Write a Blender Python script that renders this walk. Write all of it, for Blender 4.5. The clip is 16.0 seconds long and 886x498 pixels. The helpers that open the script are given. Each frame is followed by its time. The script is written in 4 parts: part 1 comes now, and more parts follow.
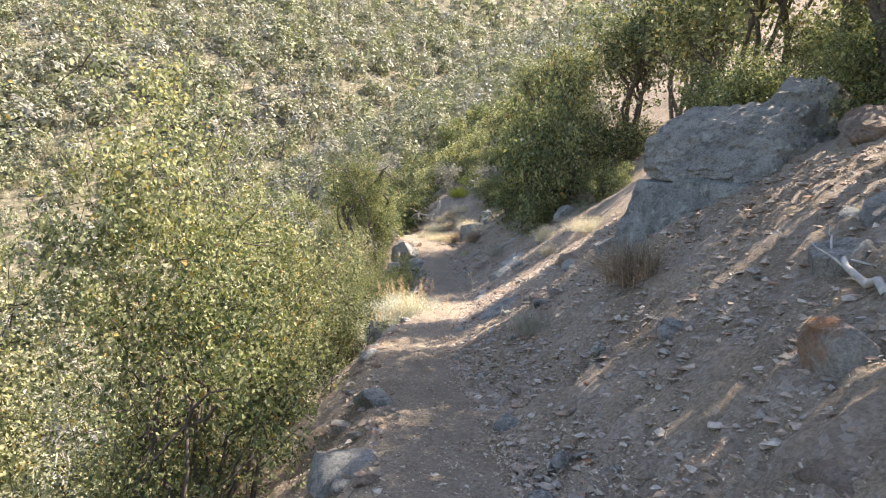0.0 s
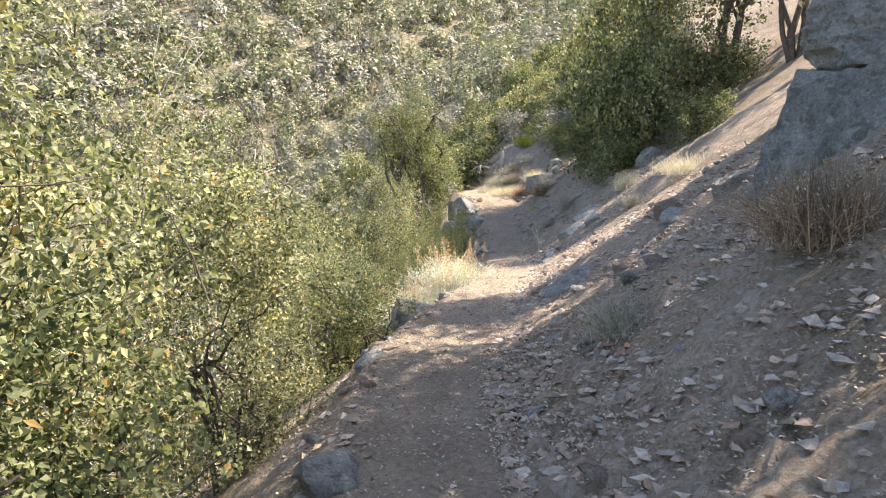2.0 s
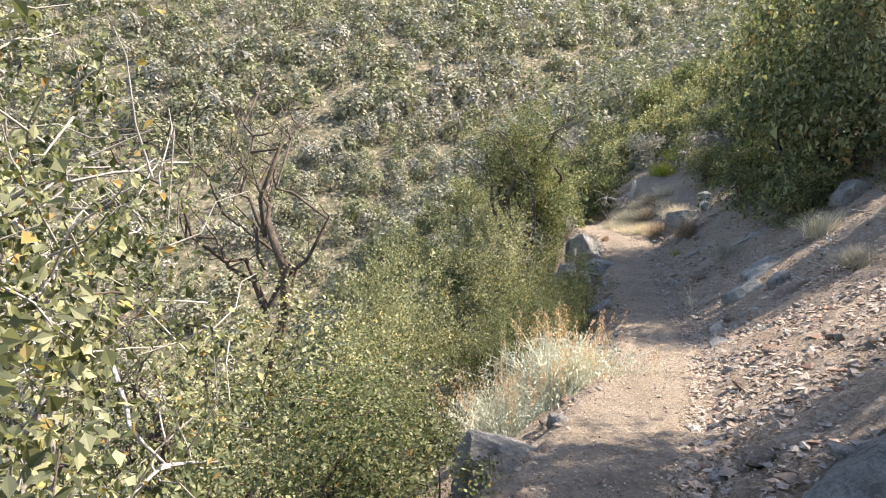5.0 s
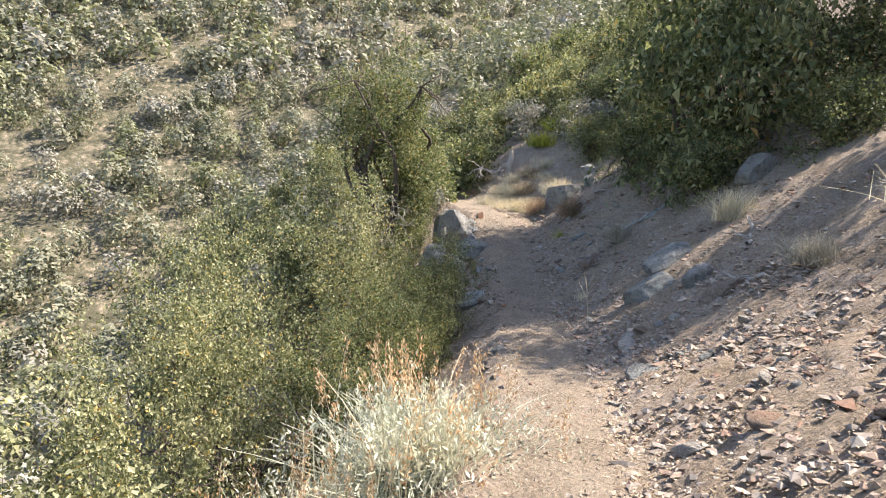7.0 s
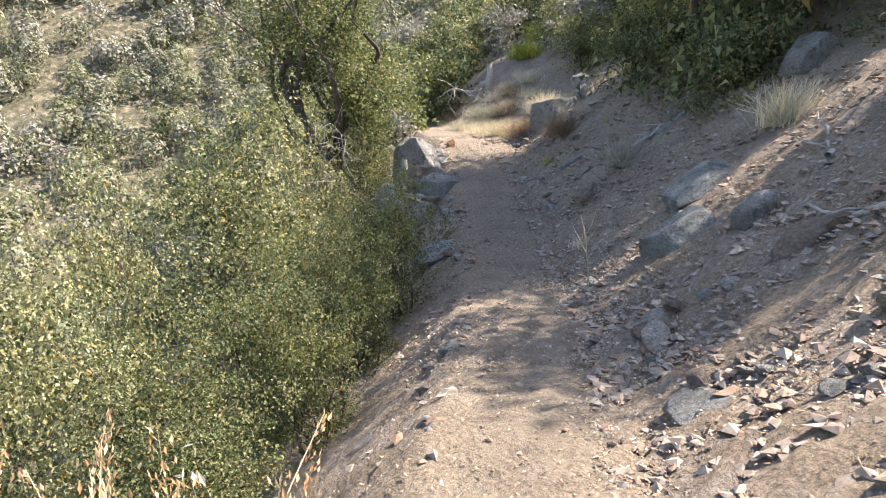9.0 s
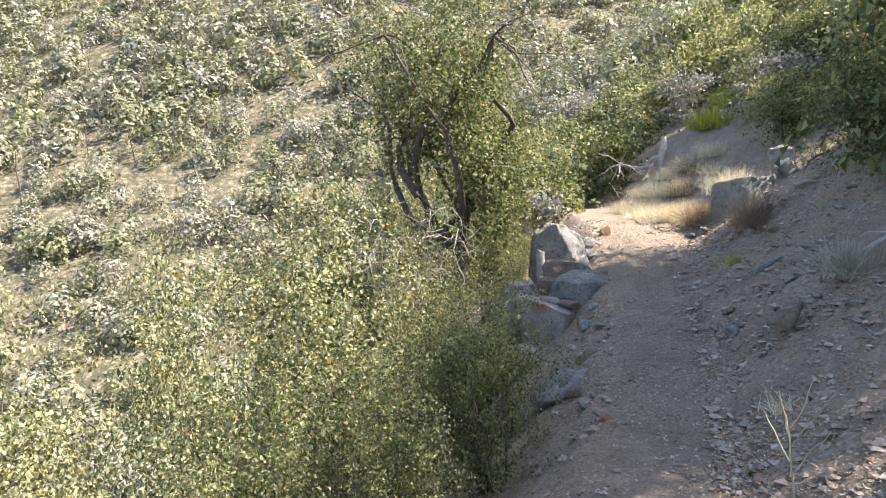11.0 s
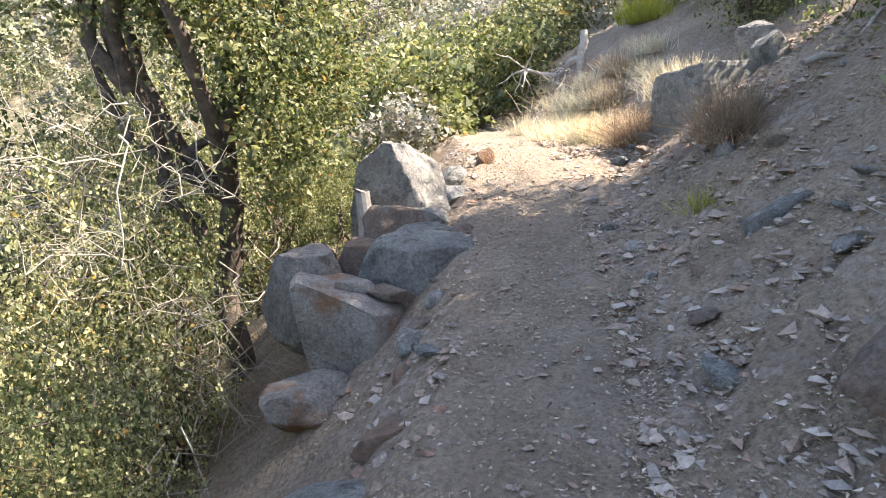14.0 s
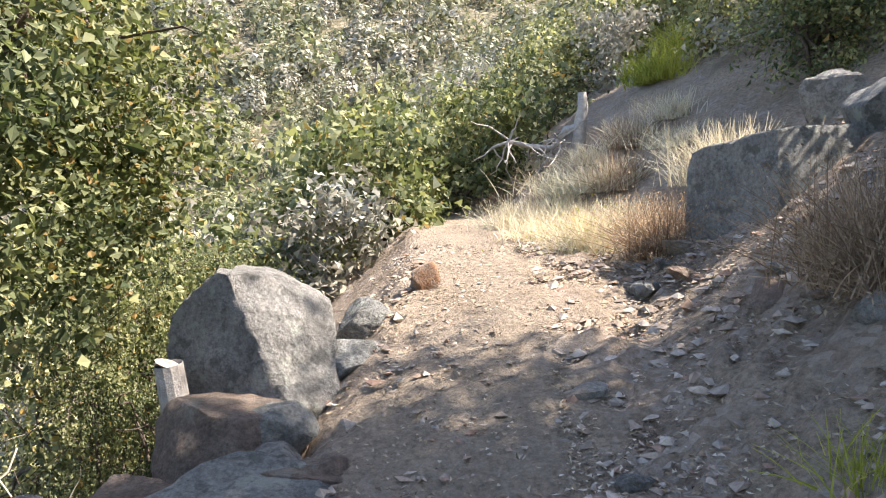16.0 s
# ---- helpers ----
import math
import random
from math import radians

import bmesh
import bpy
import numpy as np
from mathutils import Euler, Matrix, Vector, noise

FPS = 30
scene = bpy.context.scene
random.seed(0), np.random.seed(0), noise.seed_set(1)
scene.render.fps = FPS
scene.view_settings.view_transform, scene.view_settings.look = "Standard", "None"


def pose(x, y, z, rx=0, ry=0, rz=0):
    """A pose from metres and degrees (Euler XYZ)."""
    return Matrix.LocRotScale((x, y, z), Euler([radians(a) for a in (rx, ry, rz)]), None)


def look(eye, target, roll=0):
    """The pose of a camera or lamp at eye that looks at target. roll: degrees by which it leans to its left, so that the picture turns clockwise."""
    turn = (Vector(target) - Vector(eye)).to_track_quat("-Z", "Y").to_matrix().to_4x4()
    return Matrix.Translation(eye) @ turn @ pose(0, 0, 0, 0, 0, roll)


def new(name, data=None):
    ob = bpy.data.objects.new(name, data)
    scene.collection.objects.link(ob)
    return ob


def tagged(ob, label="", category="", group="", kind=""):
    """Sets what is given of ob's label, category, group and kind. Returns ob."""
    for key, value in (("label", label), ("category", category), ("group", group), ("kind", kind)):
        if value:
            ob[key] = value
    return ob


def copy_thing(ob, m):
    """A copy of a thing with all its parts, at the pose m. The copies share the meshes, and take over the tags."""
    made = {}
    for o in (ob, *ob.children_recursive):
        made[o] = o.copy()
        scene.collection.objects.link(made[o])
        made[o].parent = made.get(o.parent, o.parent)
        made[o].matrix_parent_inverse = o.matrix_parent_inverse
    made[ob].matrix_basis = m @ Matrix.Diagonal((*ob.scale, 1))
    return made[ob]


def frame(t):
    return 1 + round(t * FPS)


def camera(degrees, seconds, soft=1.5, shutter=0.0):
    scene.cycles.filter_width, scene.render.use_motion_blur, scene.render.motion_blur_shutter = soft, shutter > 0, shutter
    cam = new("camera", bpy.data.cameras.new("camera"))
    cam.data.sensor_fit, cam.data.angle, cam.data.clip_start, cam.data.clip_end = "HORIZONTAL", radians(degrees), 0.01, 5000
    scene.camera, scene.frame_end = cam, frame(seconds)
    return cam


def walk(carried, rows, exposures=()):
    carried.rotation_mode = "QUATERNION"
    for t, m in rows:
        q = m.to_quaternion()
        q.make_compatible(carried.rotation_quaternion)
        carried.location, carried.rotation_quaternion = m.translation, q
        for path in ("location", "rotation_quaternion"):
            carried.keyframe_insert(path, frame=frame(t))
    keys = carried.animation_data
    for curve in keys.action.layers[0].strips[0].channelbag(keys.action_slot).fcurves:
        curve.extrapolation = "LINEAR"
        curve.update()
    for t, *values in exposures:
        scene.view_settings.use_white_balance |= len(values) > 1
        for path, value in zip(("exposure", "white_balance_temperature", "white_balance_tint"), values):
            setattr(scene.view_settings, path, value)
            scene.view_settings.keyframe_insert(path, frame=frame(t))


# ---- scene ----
cam = camera(68.0, 16.0, 1.1)

PATH = [
    (0, (-0.593, 0.467, 2.871), (-0.295, 4.44, 2.524), -1.1),
    (0.5, (-0.432, 1.235, 2.746), (-0.489, 5.213, 2.334), -0.2),
    (1, (-0.296, 1.877, 2.626), (-0.539, 5.841, 2.147), -4.1),
    (1.5, (-0.148, 2.605, 2.604), (-0.392, 6.565, 2.098), -4.2),
    (2, (-0.069, 3.308, 2.524), (-0.223, 7.263, 1.945), -3.4),
    (2.5, (-0.051, 3.975, 2.53), (-0.619, 7.91, 2.091), -4.2),
    (3, (0.033, 4.669, 2.534), (-0.442, 8.556, 1.718), -4.6),
    (3.5, (0.121, 5.302, 2.589), (-0.503, 9.229, 2.15), -3.8),
    (3.7, (0.115, 5.511, 2.58), (-0.642, 9.434, 2.385), -3.1),
    (5.8, (-0.393, 8.348, 2.323), (-1.19, 12.239, 1.844), -0.9),
    (6, (-0.358, 8.646, 2.333), (-1.096, 12.548, 1.848), -0.8),
    (6.5, (-0.248, 9.52, 2.288), (-0.466, 13.483, 1.792), 1.8),
    (7, (-0.195, 10.277, 2.195), (-0.262, 14.238, 1.646), 0.7),
    (7.5, (-0.04, 11.02, 2.134), (-0.037, 14.972, 1.515), 0.0),
    (8, (0.112, 11.685, 2.121), (-0.017, 15.613, 1.376), -2.6),
    (8.2, (0.177, 11.965, 2.046), (0.136, 15.883, 1.239), -2.8),
    (10.3, (0.687, 14.74, 1.779), (0.372, 18.607, 0.806), -2.0),
    (10.5, (0.751, 14.945, 1.813), (0.151, 18.803, 0.945), -1.3),
    (11, (0.856, 15.48, 1.843), (-0.249, 19.298, 1.394), -2.8),
    (11.5, (1.024, 16.235, 1.716), (0.062, 20.093, 1.283), -1.9),
    (12, (1.16, 17.034, 1.658), (0.606, 20.98, 1.299), -1.6),
    (12.5, (1.213, 17.742, 1.526), (1.055, 21.705, 1.005), -0.2),
    (13, (1.22, 18.415, 1.466), (0.397, 22.304, 1.02), -0.9),
    (13.5, (1.234, 19.093, 1.352), (0.537, 22.987, 0.76), -1.3),
    (14, (1.188, 19.866, 1.257), (0.471, 23.716, 0.443), -3.2),
    (14.5, (1.152, 20.549, 1.21), (0.635, 24.507, 0.949), 1.4),
    (15, (1.224, 21.199, 1.267), (0.371, 25.105, 1.406), 2.3),
    (15.5, (1.277, 21.871, 1.318), (0.425, 25.76, 0.931), -3.5),
    (16, (1.337, 22.504, 1.388), (0.589, 26.412, 0.986), -3.4),
]
walk(cam, [(t, look(eye, target, roll)) for t, eye, target, roll in PATH], [(0, 1.85, 7050, 15), (1.5, 1.9, 7050, 15), (3.5, 1.75, 6900, 15), (6, 1.5, 6750, 15), (8, 1.6, 6750, 15), (11, 1.9, 6750, 16), (12.5, 2.2, 7050, 17), (14.2, 2.3, 7050, 17), (15, 2.05, 6750, 16), (16, 1.95, 6750, 15)])

# ---- world and sun ----
SUN_AZ, SUN_EL = radians(76), radians(48)
world = bpy.data.worlds.new("sky")
scene.world = world
world.use_nodes = True
wn = world.node_tree.nodes
sky = wn.new("ShaderNodeTexSky")
sky.sky_type, sky.sun_disc = "NISHITA", False
sky.sun_elevation, sky.sun_rotation = SUN_EL, SUN_AZ
wn["Background"].inputs["Strength"].default_value = 0.13
world.node_tree.links.new(sky.outputs["Color"], wn["Background"].inputs["Color"])
to_sun = Vector((math.sin(SUN_AZ) * math.cos(SUN_EL), math.cos(SUN_AZ) * math.cos(SUN_EL), math.sin(SUN_EL)))
sun = new("sun", bpy.data.lights.new("sun", "SUN"))
sun.data.energy, sun.data.angle, sun.data.color = 5.0, radians(0.5), (1.0, 0.93, 0.83)
sun.matrix_world = look(to_sun * 50, (0, 0, 0))


# ---- materials ----
class Mat:
    """A small builder for node materials."""

    def __init__(self, name, rough=0.9, spec=0.2):
        self.m = bpy.data.materials.new(name)
        self.m.use_nodes = True
        self.t = self.m.node_tree
        self.b = self.t.nodes["Principled BSDF"]
        self.b.inputs["Roughness"].default_value = rough
        self.b.inputs["Specular IOR Level"].default_value = spec

    def node(self, kind, **values):
        n = self.t.nodes.new(kind)
        for k, v in values.items():
            n.inputs[k].default_value = v
        return n

    def link(self, a, b):
        self.t.links.new(a, b)

    def place(self):
        return self.node("ShaderNodeTexCoord").outputs["Object"]

    def world_place(self):
        return self.node("ShaderNodeNewGeometry").outputs["Position"]

    def noise(self, scale, detail=4.0, rough=0.6, where=None):
        n = self.node("ShaderNodeTexNoise", Scale=scale, Detail=detail, Roughness=rough)
        self.link(where or self.place(), n.inputs["Vector"])
        return n.outputs["Fac"]

    def cells(self, scale, where=None):
        n = self.node("ShaderNodeTexVoronoi", Scale=scale)
        self.link(where or self.place(), n.inputs["Vector"])
        return n

    def ramp(self, fac, *stops):
        n = self.node("ShaderNodeValToRGB")
        e = n.color_ramp.elements
        while len(e) < len(stops):
            e.new(0.5)
        for k, (p, c) in zip(e, stops):
            k.position, k.color = p, (*c, 1)
        self.link(fac, n.inputs["Fac"])
        return n.outputs["Color"]

    def mix(self, fac, a, b, blend="MIX"):
        n = self.t.nodes.new("ShaderNodeMix")
        n.data_type, n.blend_type = "RGBA", blend
        if isinstance(fac, float):
            n.inputs[0].default_value = fac
        else:
            self.link(fac, n.inputs[0])
        for v, i in ((a, 6), (b, 7)):
            if isinstance(v, tuple):
                n.inputs[i].default_value = (*v, 1)
            else:
                self.link(v, n.inputs[i])
        return n.outputs[2]

    def math(self, op, a, b):
        n = self.t.nodes.new("ShaderNodeMath")
        n.operation = op
        for v, i in ((a, 0), (b, 1)):
            if isinstance(v, (int, float)):
                n.inputs[i].default_value = v
            else:
                self.link(v, n.inputs[i])
        return n.outputs[0]

    def bump(self, h, strength, distance):
        n = self.node("ShaderNodeBump", Strength=strength, Distance=distance)
        self.link(h, n.inputs["Height"])
        self.link(n.outputs["Normal"], self.b.inputs["Normal"])

    def colour(self, c):
        self.link(c, self.b.inputs["Base Color"])
        return self


def soil_material():
    k = Mat("soil", 0.95, 0.1)
    w = k.world_place()
    base = k.ramp(k.noise(0.9, 6, 0.65, w), (0.25, (0.165, 0.13, 0.094)), (0.5, (0.275, 0.22, 0.162)), (0.75, (0.37, 0.305, 0.23)))
    grit = k.ramp(k.noise(34, 5, 0.75, w), (0.34, (0.38, 0.36, 0.34)), (0.52, (1, 1, 1)), (0.68, (1.5, 1.46, 1.38)))
    c = k.mix(0.8, base, grit, "MULTIPLY")
    chip = k.cells(26, w)
    pale = k.ramp(chip.outputs["Color"], (0.0, (0.16, 0.12, 0.09)), (0.5, (0.28, 0.23, 0.19)), (1.0, (0.46, 0.41, 0.36)))
    c = k.mix(k.ramp(k.noise(2.1, 4, 0.6, w), (0.42, (0, 0, 0)), (0.62, (0.6, 0.6, 0.6))), c, pale)
    at = k.t.nodes.new("ShaderNodeAttribute")
    at.attribute_name = "worn"
    dust = k.mix(0.5, k.ramp(k.noise(2.5, 5, 0.6, w), (0.3, (0.205, 0.168, 0.127)), (0.7, (0.3, 0.252, 0.195))), grit, "MULTIPLY")
    c = k.mix(at.outputs["Fac"], c, dust)
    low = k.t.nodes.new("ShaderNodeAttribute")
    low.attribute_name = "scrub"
    # low brush cover and tan soil, with shadows between bushes painted in dark
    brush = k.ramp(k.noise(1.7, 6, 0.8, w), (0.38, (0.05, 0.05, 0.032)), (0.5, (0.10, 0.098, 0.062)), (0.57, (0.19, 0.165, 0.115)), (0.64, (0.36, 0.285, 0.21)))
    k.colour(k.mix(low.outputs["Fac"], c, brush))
    h = k.math("ADD", k.noise(22, 6, 0.75, w), k.math("MULTIPLY", chip.outputs["Distance"], 0.25))
    k.bump(h, 1.0, 0.035)
    return k.m


def rock_material(name, lo, mid, hi, stain=None, lichen=0.75):
    k = Mat(name, 0.88, 0.25)
    p = k.world_place()
    c = k.ramp(k.noise(3.2, 7, 0.68, p), (0.28, lo), (0.5, mid), (0.75, hi))
    grain = k.ramp(k.noise(45, 5, 0.8, p), (0.36, (0.45, 0.45, 0.45)), (0.6, (1.05, 1.05, 1.05)), (0.8, (1.3, 1.3, 1.25)))
    c = k.mix(0.85, c, grain, "MULTIPLY")
    if stain:
        c = k.mix(k.ramp(k.noise(2.0, 5, 0.6, p), (0.50, (0, 0, 0)), (0.62, (0.85, 0.85, 0.85))), c, stain)
    blot = k.ramp(k.noise(9, 6, 0.72, p), (0.53, (0, 0, 0)), (0.6, (lichen, lichen, lichen)))
    c = k.mix(blot, c, (0.09, 0.09, 0.08))
    pale = k.ramp(k.noise(6.5, 5, 0.7, p), (0.36, (lichen, lichen, lichen)), (0.43, (0, 0, 0)))
    c = k.mix(pale, c, (0.42, 0.44, 0.38))
    k.colour(c)
    crack = k.cells(3.0, p)
    h = k.math("ADD", k.noise(16, 8, 0.78, p), k.math("MULTIPLY", crack.outputs["Distance"], 0.4))
    k.bump(h, 1.0, 0.07)
    return k.m


def leaf_material(name, a, b, c, odd=None, clear=0.27, glow=(1.2, 1.27, 0.85)):
    k = Mat(name, 0.58, 0.28)
    g = k.node("ShaderNodeNewGeometry")
    col = k.ramp(g.outputs["Random Per Island"], (0.0, a), (0.45, b), (0.86, c), *(((0.95, c), (0.97, odd)) if odd else ()))
    patch = k.ramp(k.noise(1.3, 3, 0.5, g.outputs["Position"]), (0.3, (0.66, 0.74, 0.74)), (0.7, (1.22, 1.17, 1.04)))
    col = k.mix(1.0, col, patch, "MULTIPLY")
    k.colour(col)
    tr = k.t.nodes.new("ShaderNodeBsdfTranslucent")
    k.link(k.mix(1.0, col, glow, "MULTIPLY"), tr.inputs["Color"])
    mx = k.node("ShaderNodeMixShader", Fac=clear)
    k.link(k.b.outputs[0], mx.inputs[1])
    k.link(tr.outputs[0], mx.inputs[2])
    k.link(mx.outputs[0], k.t.nodes["Material Output"].inputs["Surface"])
    return k.m


def plain_material(name, lo, hi, scale=8.0, rough=0.9, depth=0.01):
    k = Mat(name, rough, 0.2)
    k.colour(k.ramp(k.noise(scale, 6, 0.7), (0.3, lo), (0.7, hi)))
    k.bump(k.noise(scale * 5, 5, 0.7), 0.7, depth)
    return k.m


def island_material(name, *cols):
    k = Mat(name, 0.92, 0.15)
    g = k.node("ShaderNodeNewGeometry")
    c = k.ramp(g.outputs["Random Per Island"], *[(i / (len(cols) - 1), v) for i, v in enumerate(cols)])
    k.colour(k.mix(0.7, c, k.ramp(k.noise(30, 4, 0.7, g.outputs["Position"]), (0.3, (0.5, 0.5, 0.5)), (0.7, (1.35, 1.35, 1.35))), "MULTIPLY"))
    return k.m


M_SOIL = soil_material()
M_GREY = rock_material("grey_rock", (0.2, 0.195, 0.18), (0.34, 0.33, 0.305), (0.5, 0.485, 0.45), lichen=0.6)
M_BLUE = rock_material("blue_grey_rock", (0.18, 0.185, 0.175), (0.31, 0.315, 0.295), (0.47, 0.47, 0.43), lichen=0.6)
M_RUST = rock_material("rust_stained_rock", (0.32, 0.29, 0.25), (0.45, 0.42, 0.37), (0.58, 0.545, 0.49), (0.36, 0.16, 0.06), 0.3)
M_BROWN = rock_material("brown_rock", (0.18, 0.14, 0.112), (0.29, 0.23, 0.185), (0.39, 0.32, 0.265), (0.3, 0.2, 0.14), 0.25)
M_STONES = island_material("loose_stones", (0.19, 0.155, 0.125), (0.33, 0.265, 0.21), (0.26, 0.235, 0.205), (0.46, 0.40, 0.33), (0.26, 0.165, 0.12), (0.36, 0.3, 0.24))
M_LITTER = island_material("leaf_litter", (0.1, 0.07, 0.05), (0.30, 0.23, 0.15), (0.46, 0.4, 0.3), (0.2, 0.13, 0.08), (0.6, 0.54, 0.44))
M_OAK = leaf_material("oak_leaves", (0.048, 0.06, 0.03), (0.144, 0.157, 0.08), (0.335, 0.33, 0.188), (0.38, 0.24, 0.09))
M_DARK = leaf_material("dark_oak_leaves", (0.05, 0.067, 0.031), (0.138, 0.156, 0.075), (0.292, 0.295, 0.16), (0.3, 0.2, 0.08), 0.36)
M_LIGHT = leaf_material("light_oak_leaves", (0.08, 0.092, 0.048), (0.226, 0.23, 0.126), (0.455, 0.438, 0.28), (0.44, 0.31, 0.11), 0.34)
M_FAR = leaf_material("chaparral_leaves", (0.125, 0.13, 0.092), (0.215, 0.216, 0.16), (0.31, 0.3, 0.235), (0.28, 0.24, 0.18), 0.2)
M_HILL = leaf_material("green_hill_leaves", (0.11, 0.122, 0.07), (0.205, 0.212, 0.128), (0.31, 0.308, 0.2), None, 0.25)
M_GREYLEAF = leaf_material("grey_brush_leaves", (0.18, 0.17, 0.145), (0.28, 0.265, 0.23), (0.37, 0.352, 0.31), None, 0.2, (1.1, 1.1, 1.05))
M_SAGE = leaf_material("sage_leaves", (0.40, 0.41, 0.33), (0.55, 0.55, 0.46), (0.7, 0.69, 0.6), None, 0.25, (1.1, 1.1, 1.05))
M_STRAW = leaf_material("dry_straw", (0.42, 0.35, 0.25), (0.58, 0.5, 0.38), (0.72, 0.66, 0.54), None, 0.3, (1.1, 1.1, 1.05))
M_RUSSET = leaf_material("russet_twigs", (0.15, 0.1, 0.07), (0.25, 0.175, 0.125), (0.38, 0.28, 0.2), None, 0.2, (1.1, 1.1, 1.05))
M_PLUME = leaf_material("tan_plumes", (0.42, 0.24, 0.13), (0.55, 0.36, 0.22), (0.66, 0.5, 0.34), None, 0.3, (1.1, 1.1, 1.05))
M_YELLOW = leaf_material("yellow_green_grass", (0.18, 0.2, 0.03), (0.3, 0.3, 0.05), (0.42, 0.4, 0.09), None, 0.35)
M_GREYTWIG = leaf_material("grey_twigs", (0.2, 0.18, 0.15), (0.33, 0.3, 0.26), (0.46, 0.43, 0.38), None, 0.15, (1.1, 1.1, 1.05))
M_BARK = plain_material("dark_bark", (0.05, 0.04, 0.033), (0.16, 0.13, 0.105), 12, 0.95, 0.02)
M_DEAD = plain_material("weathered_wood", (0.26, 0.235, 0.205), (0.5, 0.47, 0.43), 14, 0.9, 0.01)


# ---- mesh tools ----
def fast_mesh(name, verts, faces, mat, smooth_faces=False):
    """A mesh from arrays of places and of equal-sided faces."""
    verts, faces = np.asarray(verts, np.float32), np.asarray(faces, np.int32)
    n, sides = faces.shape
    me = bpy.data.meshes.new(name)
    me.vertices.add(len(verts))
    me.vertices.foreach_set("co", verts.ravel())
    me.loops.add(n * sides)
    me.loops.foreach_set("vertex_index", faces.ravel())
    me.polygons.add(n)
    me.polygons.foreach_set("loop_start", np.arange(0, n * sides, sides, dtype=np.int32))
    me.polygons.foreach_set("use_smooth", np.full(n, smooth_faces))
    me.materials.append(mat)
    me.update(calc_edges=True)
    return me


def unit(v):
    return v / np.maximum(np.linalg.norm(v, axis=-1, keepdims=True), 1e-9)


def leaf_arrays(places, long, wide, rng, up=0.5, along=None, out=None, corners=4):
    """Folded four-cornered leaves, or plain three-cornered ones, at the places."""
    n = len(places)
    nor = unit(rng.normal(size=(n, 3)) + (0, 0, up))
    if out is not None:
        nor = unit(nor * 0.75 + out)
    ax = unit(np.cross(nor, rng.normal(size=(n, 3)))) if along is None else unit(along)
    side = unit(np.cross(nor, ax))
    nor = np.cross(ax, side)
    L = (long * rng.uniform(0.6, 1.3, n))[:, None]
    W = (wide * rng.uniform(0.6, 1.3, n))[:, None]
    if corners == 3:
        v = np.stack([places - ax * L * 0.15, places + ax * L * 0.5 + side * W * 0.7, places + ax * L - side * W * 0.3], 1)
        return v.reshape(-1, 3), np.arange(3 * n).reshape(-1, 3)
    v = np.stack([places, places + ax * L * 0.45 + side * W * 0.5 + nor * W * 0.18, places + ax * L, places + ax * L * 0.45 - side * W * 0.5 + nor * W * 0.18], 1)
    return v.reshape(-1, 3), np.arange(4 * n).reshape(-1, 4)


def tube_arrays(lines, sides=5):
    """Tapered tubes along lines of (points, radii)."""
    vs, fs, base = [], [], 0
    for pts, rad in lines:
        pts = np.asarray(pts, float)
        tan = unit(np.gradient(pts, axis=0))
        a = unit(np.cross(tan, (0.31, 0.77, 0.55)))
        b = np.cross(tan, a)
        ang = np.arange(sides) * 2 * math.pi / sides
        ring = pts[:, None] + np.asarray(rad)[:, None, None] * (a[:, None] * np.cos(ang)[None, :, None] + b[:, None] * np.sin(ang)[None, :, None])
        vs.append(ring.reshape(-1, 3))
        k = len(pts)
        i, j = np.meshgrid(np.arange(k - 1), np.arange(sides), indexing="ij")
        q = np.stack([i * sides + j, i * sides + (j + 1) % sides, (i + 1) * sides + (j + 1) % sides, (i + 1) * sides + j], -1).reshape(-1, 4)
        fs.append(q + base)
        base += k * sides
    return np.concatenate(vs), np.concatenate(fs)


def limb(a, b, r0, r1, rng, bend=0.12, k=6):
    """A crooked line from a to b, thinning from r0 to r1."""
    a, b = np.asarray(a, float), np.asarray(b, float)
    s = np.linspace(0, 1, k)
    wob = np.cumsum(rng.normal(size=(k, 3)), 0)
    wob -= wob[0] + (wob[-1] - wob[0]) * s[:, None]
    pts = a + (b - a) * s[:, None] + wob * bend * np.linalg.norm(b - a) * 0.4
    return pts, r0 + (r1 - r0) * s


def thing(name, label, category, parts, group="", kind=""):
    """An Empty with mesh parts: (name, mesh, label, kind)."""
    root = tagged(new(name), label, category, group, kind)
    for pname, me, plabel, pkind in parts:
        tagged(new(pname, me), plabel, kind=pkind).parent = root
    return root


# ---- terrain ----
TY = np.array([-400, -3, 0.5, 3, 5.5, 8.5, 11, 14, 17, 20, 22, 23.2, 25, 26.6, 28, 31, 36, 45, 60, 400.0])
TZ = np.array([3.0, 1.6, 1.4, 1.15, 1.05, 0.88, 0.7, 0.40, 0.08, -0.20, -0.14, 0.08, 0.46, 0.78, 0.86, 0.9, 0.8, 0.6, 0.4, 0.0])
TX = np.array([-0.6, -0.6, -0.55, -0.3, -0.3, -0.45, -0.1, 0.45, 0.8, 1.0, 1.1, 1.1, 0.95, 0.75, 0.6, -0.3, -2.2, -7, -15, -160.0])

WY = np.array([-400, 24.0, 25.8, 27.0, 29.0, 32.0, 400.0])
WS = np.array([0.55, 0.55, 0.75, 1.35, 1.25, 0.5, 0.5])


def smooth(y, xs, vs):
    out = 0
    for o, w in ((-1.2, 0.2), (-0.6, 0.2), (0, 0.2), (0.6, 0.2), (1.2, 0.2)):
        out = out + w * np.interp(y + o, xs, vs)
    return out


